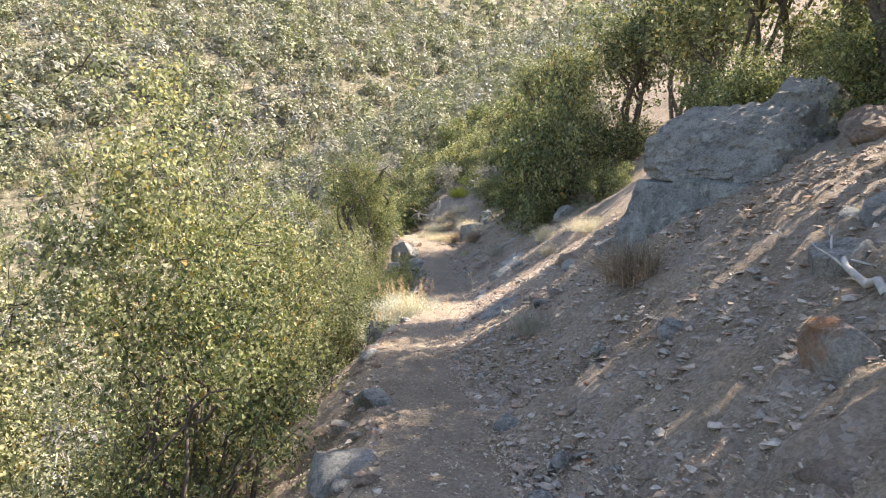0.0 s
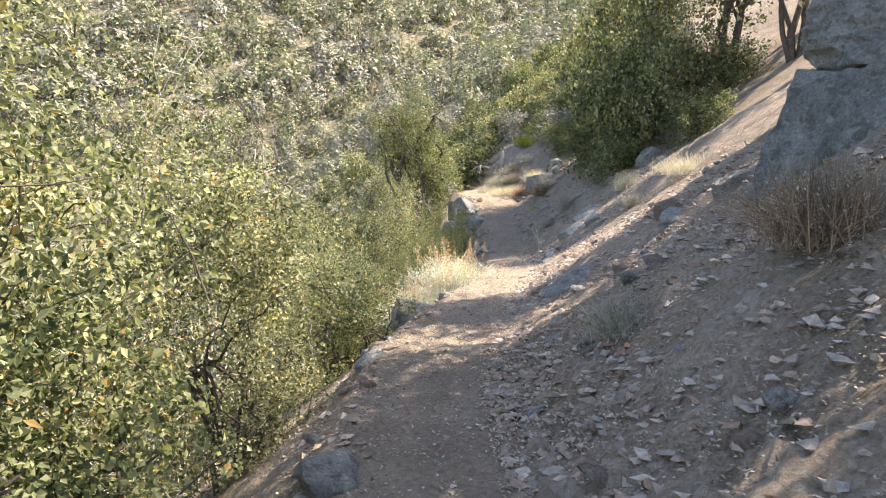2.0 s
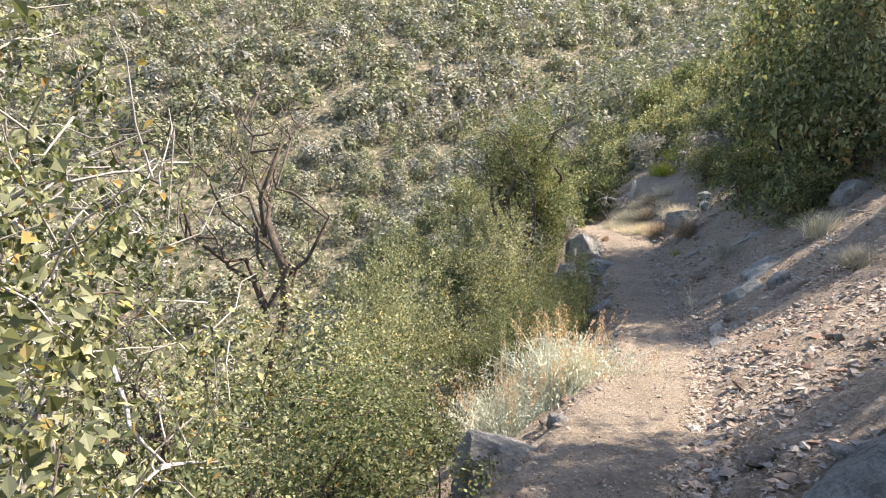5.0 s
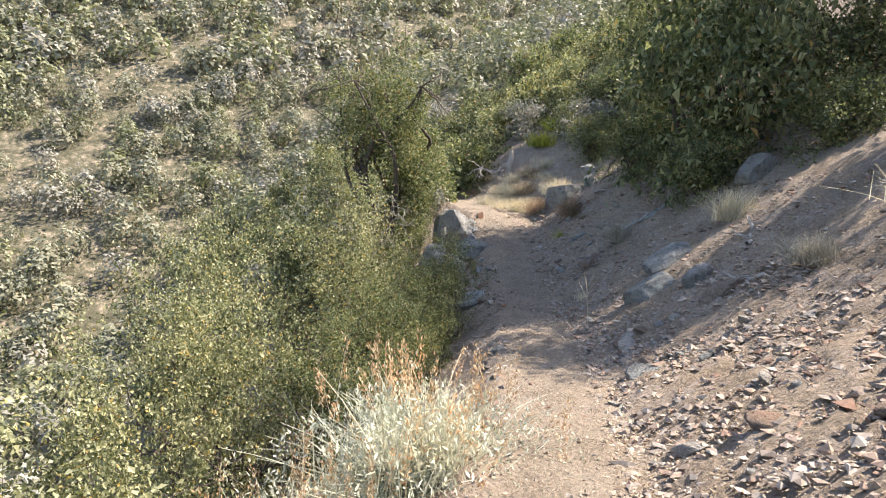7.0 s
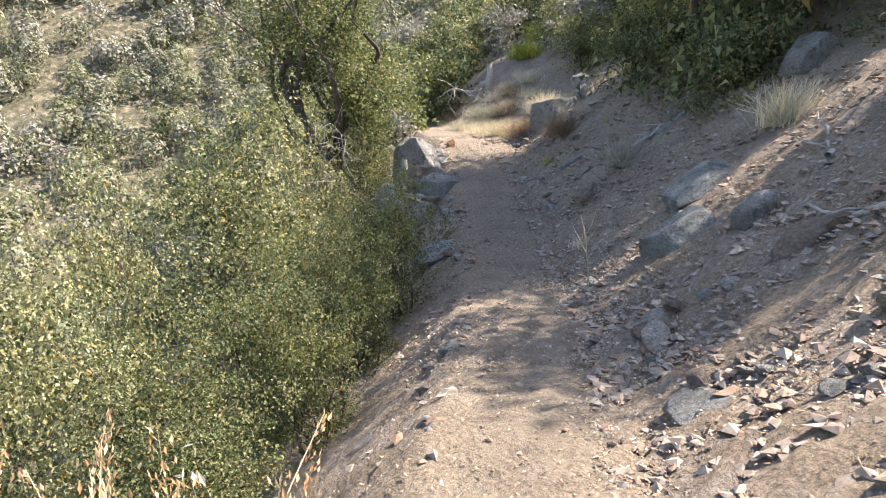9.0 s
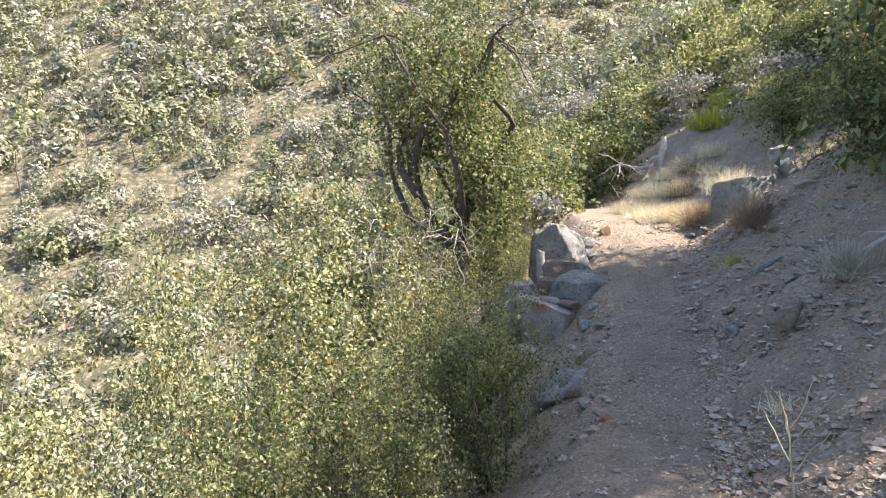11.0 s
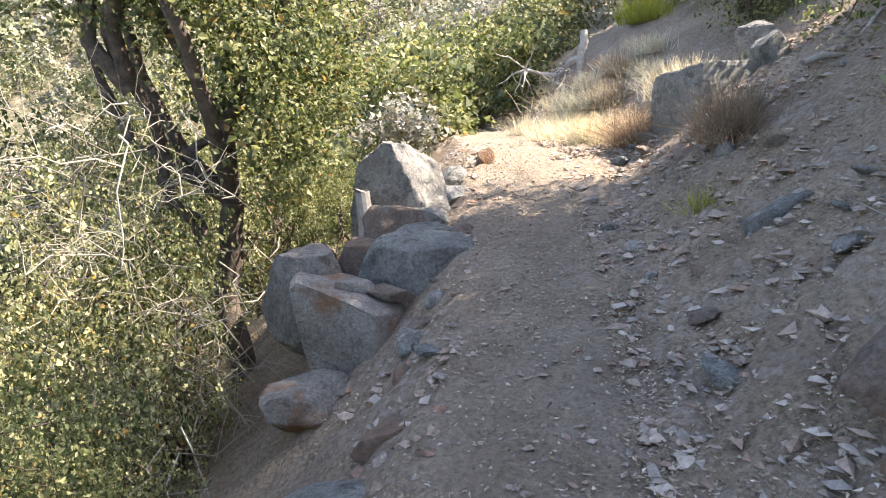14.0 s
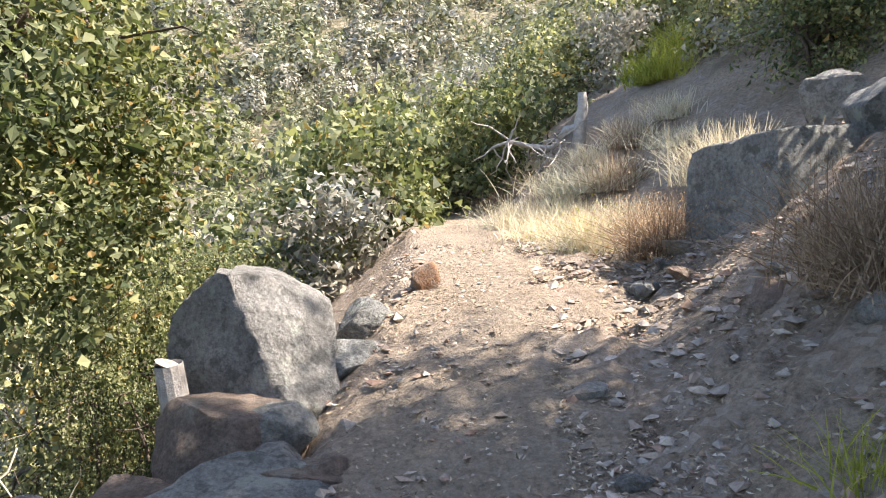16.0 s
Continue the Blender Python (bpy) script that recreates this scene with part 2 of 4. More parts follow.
def wave(x, y, s, seed):
    r = np.random.RandomState(seed)
    out = 0
    for k in range(7):
        a = r.uniform(0, 6.283); f = s * r.uniform(0.6, 1.7); p = r.uniform(0, 6.283)
        out = out + np.sin((x * math.cos(a) + y * math.sin(a)) * f + p)
    return out / 4.0


def height(x, y):
    x = np.asarray(x, float); y = np.asarray(y, float)
    s = x - smooth(y, TY, TX)
    zt = smooth(y, TY, TZ)
    right = np.maximum(s - smooth(y, WY, WS), 0)
    up = np.where(right < 9, 0.6 * right, 5.4 + 0.42 * (right - 9))
    up = np.minimum(up, 26) - 0.12 * np.exp(-right) * (right > 0) * right
    left = np.maximum(-s - 0.5, 0)
    down = np.minimum(0.72 * left, 7 + 0.16 * left)
    z = zt + up - down + 0.05 * np.minimum(right, 1) * wave(x, y, 1.6, 3) + 0.10 * np.minimum(right + left, 2.5) * wave(x, y, 0.7, 4) / 1.5
    d = -0.33 * x + 0.94 * y
    far = -9 + 0.60 * np.maximum(d - 42, 0)
    cap = 57 + np.clip(0.3 * (x + 55), 0, 34)
    far = np.where(far > cap, cap + (far - cap) * 0.06, far) + np.clip((d - 42) / 40, 0, 1) * 2.6 * wave(x, y, 0.055, 5)
    k = 2.0
    h = np.clip(0.5 + 0.5 * (far - z) / k, 0, 1)
    return z * (1 - h) + far * h + k * h * (1 - h)

def ground(x, y):
    return float(height(x, y))


def axis_lines(lo, a, b, hi, step, grow):
    """Even lines from a to b, and wider and wider ones out to lo and hi."""
    mid = list(np.arange(a, b + step / 2, step))
    for end, sign in ((lo, -1), (hi, 1)):
        d, v = step, mid[0] if sign < 0 else mid[-1]
        while (v - end) * sign < 0:
            d *= grow
            v += sign * d
            mid = [v] + mid if sign < 0 else mid + [v]
    return np.array(mid)


def build_ground():
    xs = axis_lines(-420, -2.4, 5.4, 420, 0.08, 1.07)
    ys = axis_lines(-300, 2.0, 28.5, 700, 0.1, 1.07)
    X, Y = np.meshgrid(xs, ys)
    Z = height(X, Y)
    S = X - smooth(Y, TY, TX)
    near = np.exp(-np.maximum(np.abs(S) - 6, 0) / 3) * np.exp(-np.maximum(np.abs(Y - 14) - 18, 0) / 4)
    worn = np.clip(1.25 - np.abs(S) / 0.55 + 0.22 * wave(X, Y, 3.0, 11), 0, 1)
    rng = np.random.RandomState(8)
    lump = 0.5 * wave(X, Y, 5.0, 21) + 0.3 * wave(X, Y, 11.0, 22) + 0.22 * wave(X, Y, 23.0, 23)
    fine = rng.normal(size=X.shape)
    Z = Z + near * (1 - 0.75 * worn) * (0.05 * lump + 0.017 * fine) + near * worn * 0.004 * fine
    h, w = X.shape
    i, j = np.meshgrid(np.arange(h - 1), np.arange(w - 1), indexing="ij")
    q = np.stack([i * w + j, i * w + j + 1, (i + 1) * w + j + 1, (i + 1) * w + j], -1).reshape(-1, 4)
    me = fast_mesh("ground", np.stack([X, Y, Z], -1).reshape(-1, 3), q, M_SOIL, True)
    at = me.attributes.new("worn", "FLOAT", "POINT")
    at.data.foreach_set("value", (worn * np.exp(-np.maximum(np.abs(Y - 14) - 17, 0))).astype(np.float32).ravel())
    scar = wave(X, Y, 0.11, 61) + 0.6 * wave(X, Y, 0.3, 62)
    # where the brush colour with its painted shadow gaps covers the soil
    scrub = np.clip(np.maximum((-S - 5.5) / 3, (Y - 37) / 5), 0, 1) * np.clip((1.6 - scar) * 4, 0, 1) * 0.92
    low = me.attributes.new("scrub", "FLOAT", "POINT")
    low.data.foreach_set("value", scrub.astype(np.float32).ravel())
    tagged(new("ground", me), "grey-brown dusty hillside soil with a worn footpath", "ground", kind="structure")


build_ground()


# ---- rocks ----
def rock_mesh(name, mat, seed, cuts=9, rough=0.05, level=4, flat=0.62, faces=()):
    """A boulder of radius about 1: a ball cut by random planes, then roughened."""
    rng = np.random.RandomState(seed)
    bm = bmesh.new()
    bmesh.ops.create_icosphere(bm, subdivisions=level, radius=1.25)
    planes = [(unit(rng.normal(size=3)), rng.uniform(flat, 0.95)) for _ in range(cuts)]
    planes += [(np.array((0, 0, 1.0)), 0.9), (np.array((0.1, -1.0, 0.1)), 0.8), (np.array((-1.0, 0.1, 0.15)), 0.85)]
    if faces:
        planes = [(unit(np.array(n, float)), d) for n, d in faces]
    off = Vector(rng.uniform(-50, 50, 3))
    for v in bm.verts:
        c = np.array(v.co)
        for n, d in planes:
            k = c @ n - d
            if k > 0:
                c = c - n * k * 0.92
        v.co = c
    for v in bm.verts:
        u = v.co.normalized()
        v.co += u * rough * (noise.fractal(v.co * 2.2 + off, 1.0, 2.0, 5) + 0.35 * noise.noise(v.co * 12 + off))
    for f in bm.faces:
        f.smooth = True
    me = bpy.data.meshes.new(name)
    bm.to_mesh(me)
    bm.free()
    me.materials.append(mat)
    me.set_sharp_from_angle(angle=radians(28))
    return me


def rock(name, label, x, y, z, sx, sy, sz, turn=0, tilt=0, lean=0, mat=M_GREY, seed=1, group="", level=4, cuts=9, rough=0.05, category="rock", faces=()):
    ob = tagged(new(name, rock_mesh(name, mat, seed, cuts, rough, level, 0.62, faces)), label, category, group)
    ob.matrix_world = pose(x, y, z, tilt, lean, turn) @ Matrix.Diagonal((sx, sy, sz, 1))
    return ob


rock("boulder", "tall grey lichen-spotted boulder half buried in the slope", 3.35, 8.0, 1.95, 1.2, 1.15, 1.15, 12, 6, -4, M_BLUE, 5, level=6, rough=0.07, category="boulder",
     faces=(((-0.85, -0.35, 0.42), 0.74), ((0.15, -1, 0.22), 0.8), ((0.05, 0, 1), 0.86), ((0.9, -0.3, 0.2), 0.95), ((-0.5, 0.9, 0.1), 0.9), ((-0.55, -0.8, 0.3), 0.88)))
rock("boulder", "cracked upper block of a grey lichen-spotted boulder", 3.78, 8.2, 3.3, 0.98, 0.95, 0.58, 16, 4, -6, M_GREY, 9, level=6, rough=0.12, category="boulder",
     faces=(((-0.85, -0.35, 0.45), 0.8), ((0.1, -1, 0.25), 0.85), ((0.15, 0, 1), 0.88), ((0.9, -0.2, 0.5), 0.85), ((-0.4, -0.4, 0.9), 0.84)))
rock("boulder", "weathered grey outcrop behind a boulder on the slope", 4.7, 8.5, 3.55, 0.95, 0.8, 0.75, 30, 0, -20, M_GREY, 12, level=5, rough=0.14, category="boulder")
rock("boulder", "layered brown-grey outcrop high on the slope", 4.2, 6.6, 3.35, 0.6, 0.5, 0.3, 60, 0, -28, M_BROWN, 13, level=5, rough=0.14, category="boulder")
rock("boulder", "dark-faced boulder with a pale sunlit top beside the path", -0.24, 25.52, 0.56, 0.43, 0.42, 0.47, 0, 0, 4, M_GREY, 14, level=5, rough=0.06, category="boulder",
     faces=(((-0.2, -1, 0.16), 0.7), ((0.72, -0.35, 0.62), 0.78), ((0.1, 0.1, 1), 0.92), ((-0.7, -0.1, 0.75), 0.93), ((-0.95, -0.2, 0.1), 0.88), ((0.9, 0.4, 0.0), 0.92), ((0.4, 0.2, 0.9), 0.9)))
rock("boulder", "low rounded grey-green boulder at the edge of the path", 0.19, 24.36, 0.1, 0.36, 0.4, 0.33, -20, 6, 12, M_BLUE, 23, level=5, cuts=5, category="boulder")
rock("boulder", "rounded brownish boulder leaning on another beside the path", -0.08, 24.86, 0.3, 0.28, 0.3, 0.26, 50, 0, 10, M_BROWN, 31, level=5, cuts=4, category="boulder")
rock("boulder", "rounded brown boulder wedged between grey ones", -0.3, 24.45, 0.06, 0.24, 0.22, 0.32, 20, 0, 6, M_BROWN, 33, level=5, cuts=5, category="boulder")
rock("boulder", "round grey boulder with a pale top below the path", -0.6, 24.22, 0.02, 0.31, 0.3, 0.36, 70, 0, 0, M_GREY, 37, level=5, cuts=4, category="boulder")
rock("boulder", "square-cut boulder with an orange rust stain", -0.22, 23.95, -0.25, 0.47, 0.38, 0.52, -6, 0, 7, M_RUST, 41, level=5, rough=0.035, category="boulder",
     faces=(((-0.12, -1, -0.1), 0.62), ((0.95, -0.2, 0.0), 0.66), ((0.2, 0.05, 1), 0.68), ((-0.9, -0.35, -0.3), 0.7), ((-0.1, 1, 0), 0.75)))
rock("rock", "pale raised corner of a rust-stained boulder", -0.47, 23.98, 0.06, 0.09, 0.12, 0.12, 20, 0, 12, M_RUST, 43)
rock("flat_rock", "flat pale rock lying on a rust-stained boulder", -0.2, 23.9, 0.15, 0.13, 0.1, 0.06, 20, 0, 6, M_RUST, 45)
rock("flat_rock", "flat brown rock lying on a rust-stained boulder", 0.05, 23.92, 0.11, 0.15, 0.11, 0.05, -15, 0, 6, M_BROWN, 46)
rock("rock", "brown rock at the edge of the path", 0.33, 23.6, -0.05, 0.16, 0.13, 0.11, 30, 0, 0, M_BROWN, 51)
rock("rock", "wide grey rock in the soil below the path", -0.42, 23.45, -0.47, 0.3, 0.24, 0.15, 10, 0, -8, M_RUST, 53)
rock("flat_rock", "dark flat slab on the path's outer edge", 0.15, 21.95, -0.35, 0.36, 0.3, 0.10, 40, 0, -26, M_BLUE, 55)
rock("rock", "dark broken rock on the path's outer edge", 0.4, 22.5, -0.2, 0.19, 0.14, 0.1, 0, 0, -15, M_BROWN, 57)
rock("flat_rock", "long flat brown rock beside the path", 0.48, 23.14, -0.12, 0.26, 0.13, 0.09, 35, 0, -12, M_BROWN, 58)
rock("flat_rock", "brown half-buried rock beside the path", 0.62, 22.85, -0.13, 0.2, 0.13, 0.08, 65, 0, -12, M_BROWN, 59)
rock("rock", "pale broken rock by the crest of the path", 0.2, 26.1, 0.62, 0.2, 0.18, 0.13, 10, 0, 0, M_BLUE, 61)
rock("rock", "blue-grey broken rock beside a boulder", 0.23, 25.62, 0.5, 0.18, 0.16, 0.12, 75, 0, 0, M_BLUE, 60)
rock("rock", "pale upright stone at the crest of the path", 0.42, 26.55, 0.78, 0.09, 0.07, 0.12, 25, 0, 0, M_RUST, 65)
rock("rock", "small dark rock wedged by a boulder", 0.16, 24.9, 0.42, 0.13, 0.12, 0.11, 33, 0, 0, M_BLUE, 62)
rock("rock", "small grey rock beside boulders", 0.24, 24.72, 0.36, 0.11, 0.1, 0.1, 80, 0, 0, M_GREY, 66)
rock("flat_rock", "flat dark rock lying on a boulder", 0.36, 24.6, 0.38, 0.17, 0.09, 0.04, 12, 0, 6, M_BROWN, 63)
rock("boulder", "angular blue-grey block with a dark shaded face", 2.6, 26.8, 1.18, 0.47, 0.46, 0.47, 0, 0, -10, M_BLUE, 71, level=5, rough=0.04, category="boulder",
     faces=(((-0.78, -0.6, 0.2), 0.66), ((0.42, -0.9, 0.02), 0.66), ((0.1, 0.1, 1), 0.76), ((0.95, 0.2, 0.1), 0.92), ((-0.5, 0.9, 0.1), 0.8), ((-0.55, -0.3, -0.8), 0.85)))
rock("flat_rock", "pinkish flat slab lying on the slope", 2.2, 22.0, 0.42, 0.2, 0.12, 0.05, 55, 0, -28, M_BROWN, 72)
rock("flat_rock", "blue-grey flat slab lying on the slope", 2.35, 23.7, 0.62, 0.2, 0.12, 0.06, 15, 0, -24, M_BLUE, 73)
rock("rock", "pink broken rock above the crest", 3.0, 31.0, 1.9, 0.5, 0.3, 0.22, 20, 0, -25, M_RUST, 76)
rock("rock", "reddish rock beside green grass above the crest", 3.6, 32.6, 2.5, 0.4, 0.3, 0.25, 60, 0, -25, M_BROWN, 77)
rock("rock", "long pale rock slab above the crest", 2.6, 29.8, 1.55, 0.45, 0.25, 0.16, 35, 0, -25, M_RUST, 78)
rock("rock", "grey slab standing behind an angular block", 3.2, 26.9, 1.6, 0.2, 0.25, 0.3, 15, 0, -20, M_BLUE, 74)
rock("rock", "large pale grey slab on the slope", 3.45, 28.1, 1.75, 0.28, 0.28, 0.32, 60, 0, -20, M_GREY, 75, level=5)
rock("rock", "blue-grey rock embedded in the slope", 2.42, 18.85, 0.42, 0.3, 0.32, 0.26, 25, 10, -35, M_BLUE, 81, level=5, rough=0.03)
rock("rock", "long blue-grey rock outcrop on the slope", 2.95, 19.85, 0.75, 0.45, 0.24, 0.15, 20, 0, -32, M_BLUE, 83, level=5)
rock("rock", "tan rock standing on the slope", 2.78, 18.2, 0.78, 0.19, 0.17, 0.18, 10, 0, -30, M_GREY, 85)
rock("rock", "rusty brown ledge of rock on the slope", 2.72, 17.3, 0.8, 0.34, 0.15, 0.1, 10, 0, -25, M_BROWN, 87)
rock("rock", "flat blue-grey slab on the slope under trees", 3.6, 22.7, 1.18, 0.36, 0.2, 0.1, 25, 0, -28, M_BLUE, 88)
rock("rock", "grey rock under a dark tree", 5.0, 21.9, 2.0, 0.4, 0.32, 0.25, 30, 0, -28, M_GREY, 89)
rock("rock", "long blue-grey slab lying along the slope", 1.05, 10.35, 1.03, 0.22, 0.62, 0.15, -35, 4, -30, M_BLUE, 91, level=5)
rock("rock", "dark brown rocks stacked on the slope", 2.1, 10.3, 1.78, 0.17, 0.15, 0.14, 25, 0, -25, M_BROWN, 93)
rock("rock", "dark rock in the slope", 2.05, 9.9, 1.7, 0.24, 0.18, 0.1, 60, 0, -25, M_BLUE, 94)
rock("rock", "orange-brown rock on the slope", 1.36, 9.2, 1.43, 0.17, 0.11, 0.07, 15, 0, -20, M_BROWN, 95)
rock("rock", "pale grey rock in the slope", 2.4, 9.35, 1.95, 0.26, 0.24, 0.26, 0, 0, -25, M_GREY, 96)
rock("rock", "broken rock with an orange rusty side", 1.68, 3.55, 1.95, 0.16, 0.2, 0.27, 20, 0, -14, M_RUST, 97, level=5)
rock("rock", "wide flat brown rock in the slope", 1.36, 2.85, 1.7, 0.36, 0.26, 0.12, 15, 0, -18, M_BROWN, 98)
rock("rock", "dark angular rock on the slope", 2.75, 5.0, 2.58, 0.14, 0.13, 0.13, 35, 0, -25, M_BLUE, 99)
rock("rock", "layered grey rock jutting from the slope", 2.4, 4.6, 2.3, 0.3, 0.3, 0.24, 15, 0, -25, M_GREY, 101, level=5)
rock("rock", "pale streaked rock on the slope", 2.9, 4.75, 2.68, 0.36, 0.2, 0.12, 45, 0, -30, M_GREY, 102)
rock("rock", "pale grey rock at the outer edge of the path", -1.0, 4.85, 0.92, 0.26, 0.24, 0.22, 0, 0, 0, M_GREY, 103)
rock("rock", "blue-grey rock at the foot of a bush", -0.78, 6.25, 1.0, 0.2, 0.24, 0.12, 20, 0, 10, M_BLUE, 104)
rock("rock", "low pale brown rock sunk in the path's edge", -0.82, 8.9, 0.78, 0.24, 0.2, 0.14, 10, 0, 10, M_BROWN, 105)
rock("rock", "whitish broken rock beside a silvery shrub", -0.75, 11.35, 0.48, 0.36, 0.3, 0.24, 20, 0, 12, M_GREY, 106, level=5)


def stone_pieces():
    """Medium stones lying about the slope, each one a thing."""
    rng = np.random.RandomState(77)
    kinds = [rock_mesh("stone", m, 200 + i, 8, 0.05, 2) for i, m in enumerate((M_GREY, M_BROWN, M_RUST, M_BLUE, M_BROWN, M_GREY))]
    names = ("grey", "brown", "rust-stained", "blue-grey", "reddish brown", "pale grey")
    for i in range(210):
        y = rng.uniform(3.2, 27)
        s = rng.choice([rng.uniform(0.5, 3.2), rng.uniform(0.45, 1.6), -rng.uniform(0.42, 0.75)], p=[0.5, 0.3, 0.2])
        x = float(smooth(y, TY, TX)) + s
        k = rng.randint(6)
        r = 0.025 + 0.075 * rng.rand() ** 2
        ob = tagged(new("stone", kinds[k]), names[k] + " angular stone lying loose on the slope", "stone", "loose stones along the path")
        lean = -25 if s > 0.5 else 12
        ob.matrix_world = pose(x, y, ground(x, y) + r * 0.15, rng.uniform(-10, 10), lean, rng.uniform(0, 360)) @ Matrix.Diagonal((r * rng.uniform(1, 1.8), r * rng.uniform(0.9, 1.4), r * rng.uniform(0.4, 0.8), 1))


def scatter_stones():
    """Gravel and chips on slope and path, in one mesh."""
    rng = np.random.RandomState(31)
    n = 36000
    y = 2.2 + 26 * rng.rand(n)
    s = np.where(rng.rand(n) < 0.72, 0.4 + 3.6 * rng.rand(n) ** 1.3, rng.normal(0, 0.5, n))
    lit = (y > 11.5) & (y < 18) & (rng.rand(n) < 0.6)
    s = np.where(lit, 0.3 + 2.2 * rng.rand(n), s)
    x = smooth(y, TY, TX) + s
    z = height(x, y)
    r = 0.005 + 0.03 * rng.rand(n) ** 3
    r *= np.where(np.abs(s) < 0.4, 0.5, 1.0)
    base = np.array([(1, 0, 0), (-1, 0, 0), (0, 1, 0), (0, -1, 0), (0, 0, 1), (0, 0, -1)], float)
    f = np.array([(0, 2, 4), (2, 1, 4), (1, 3, 4), (3, 0, 4), (2, 0, 5), (1, 2, 5), (3, 1, 5), (0, 3, 5)])
    v = base[None] + rng.normal(size=(n, 6, 3)) * 0.28
    v *= (r[:, None] * np.stack([rng.uniform(0.9, 2.0, n), rng.uniform(0.9, 1.6, n), rng.uniform(0.4, 0.9, n)], 1))[:, None]
    a = rng.uniform(0, 6.283, n)
    c, sn = np.cos(a)[:, None], np.sin(a)[:, None]
    v = np.stack([v[..., 0] * c - v[..., 1] * sn, v[..., 0] * sn + v[..., 1] * c, v[..., 2]], -1)
    v += np.stack([x, y, z + r * 0.25], 1)[:, None]
    faces = (f[None] + 6 * np.arange(n)[:, None, None]).reshape(-1, 3)
    tagged(new("gravel", fast_mesh("gravel", v.reshape(-1, 3), faces, M_STONES)), "loose angular gravel and stone chips on dusty soil", "gravel", kind="stuff")


def scatter_litter():
    rng = np.random.RandomState(33)
    n = 120000
    y = 2.0 + 26 * rng.rand(n)
    s = np.where(rng.rand(n) < 0.8, 0.35 + 3.8 * rng.rand(n) ** 1.4, rng.normal(-0.3, 0.6, n))
    keep = (y < 11.5) | (y > 17) | (rng.rand(n) < 0.5)
    y, s = y[keep], s[keep]
    x = smooth(y, TY, TX) + s
    p = np.stack([x, y, height(x, y) + 0.012], 1)
    flat = rng.normal(size=p.shape) * (1, 1, 0.25) + (0, 0, 0)
    v, f = leaf_arrays(p, 0.021 * rng.uniform(0.5, 1.5, len(p)), 0.013, rng, 3.0, flat, None, 3)
    tagged(new("leaf_litter", fast_mesh("leaf_litter", v, f, M_LITTER)), "dry fallen oak leaves and twig bits on the slope", "leaf litter", kind="stuff")


# ---- plants ----
def crown_lobes(rng, n, rx, ry, rz, z0):
    """Centres and sizes of the clumps of a crown."""
    d = unit(rng.normal(size=(n, 3)) * (1, 1, 0.9) + (0, 0, 0.25))
    q = rng.uniform(0.25, 0.86, n)[:, None]
    c = d * q * (rx, ry, rz) + (0, 0, z0)
    return c, rng.uniform(0.15, 0.34, n) * min(rx, ry, rz)


def crown_leaves(rng, c, r, n, long, wide, corners=4):
    k = rng.randint(len(c), size=n)
    d = unit(rng.normal(size=(n, 3)))
    q = rng.uniform(0.1, 1.0, n) ** 0.5 * (1 + 0.35 * rng.normal(size=n) ** 2 * (rng.rand(n) < 0.18))
    p = c[k] + d * (q * r[k])[:, None] * (1, 1, 0.85)
    # leaves sit in sprays round the twig tips
    tip = rng.randint(max(n // 16, 1), size=n)
    p = p[tip] + rng.normal(size=(n, 3)) * (1.25 * long) * rng.uniform(0.5, 1.6, n)[:, None]
    d = unit(d[tip] + 0.5 * rng.normal(size=(n, 3)))
    # larger, sparser leaves deep in the clumps close the crown
    m = n // 9
    k = rng.randint(len(c), size=m)
    p = np.concatenate([p, c[k] * (0.72, 0.72, 0.9) + rng.normal(size=(m, 3)) * (r[k] * 0.45)[:, None]])
    size = np.concatenate([np.full(n, long), np.full(m, 1.6 * long)])
    d = np.concatenate([d, unit(rng.normal(size=(m, 3)))])
    return leaf_arrays(p, size, size * wide / long, rng, 0.6, None, d, corners)


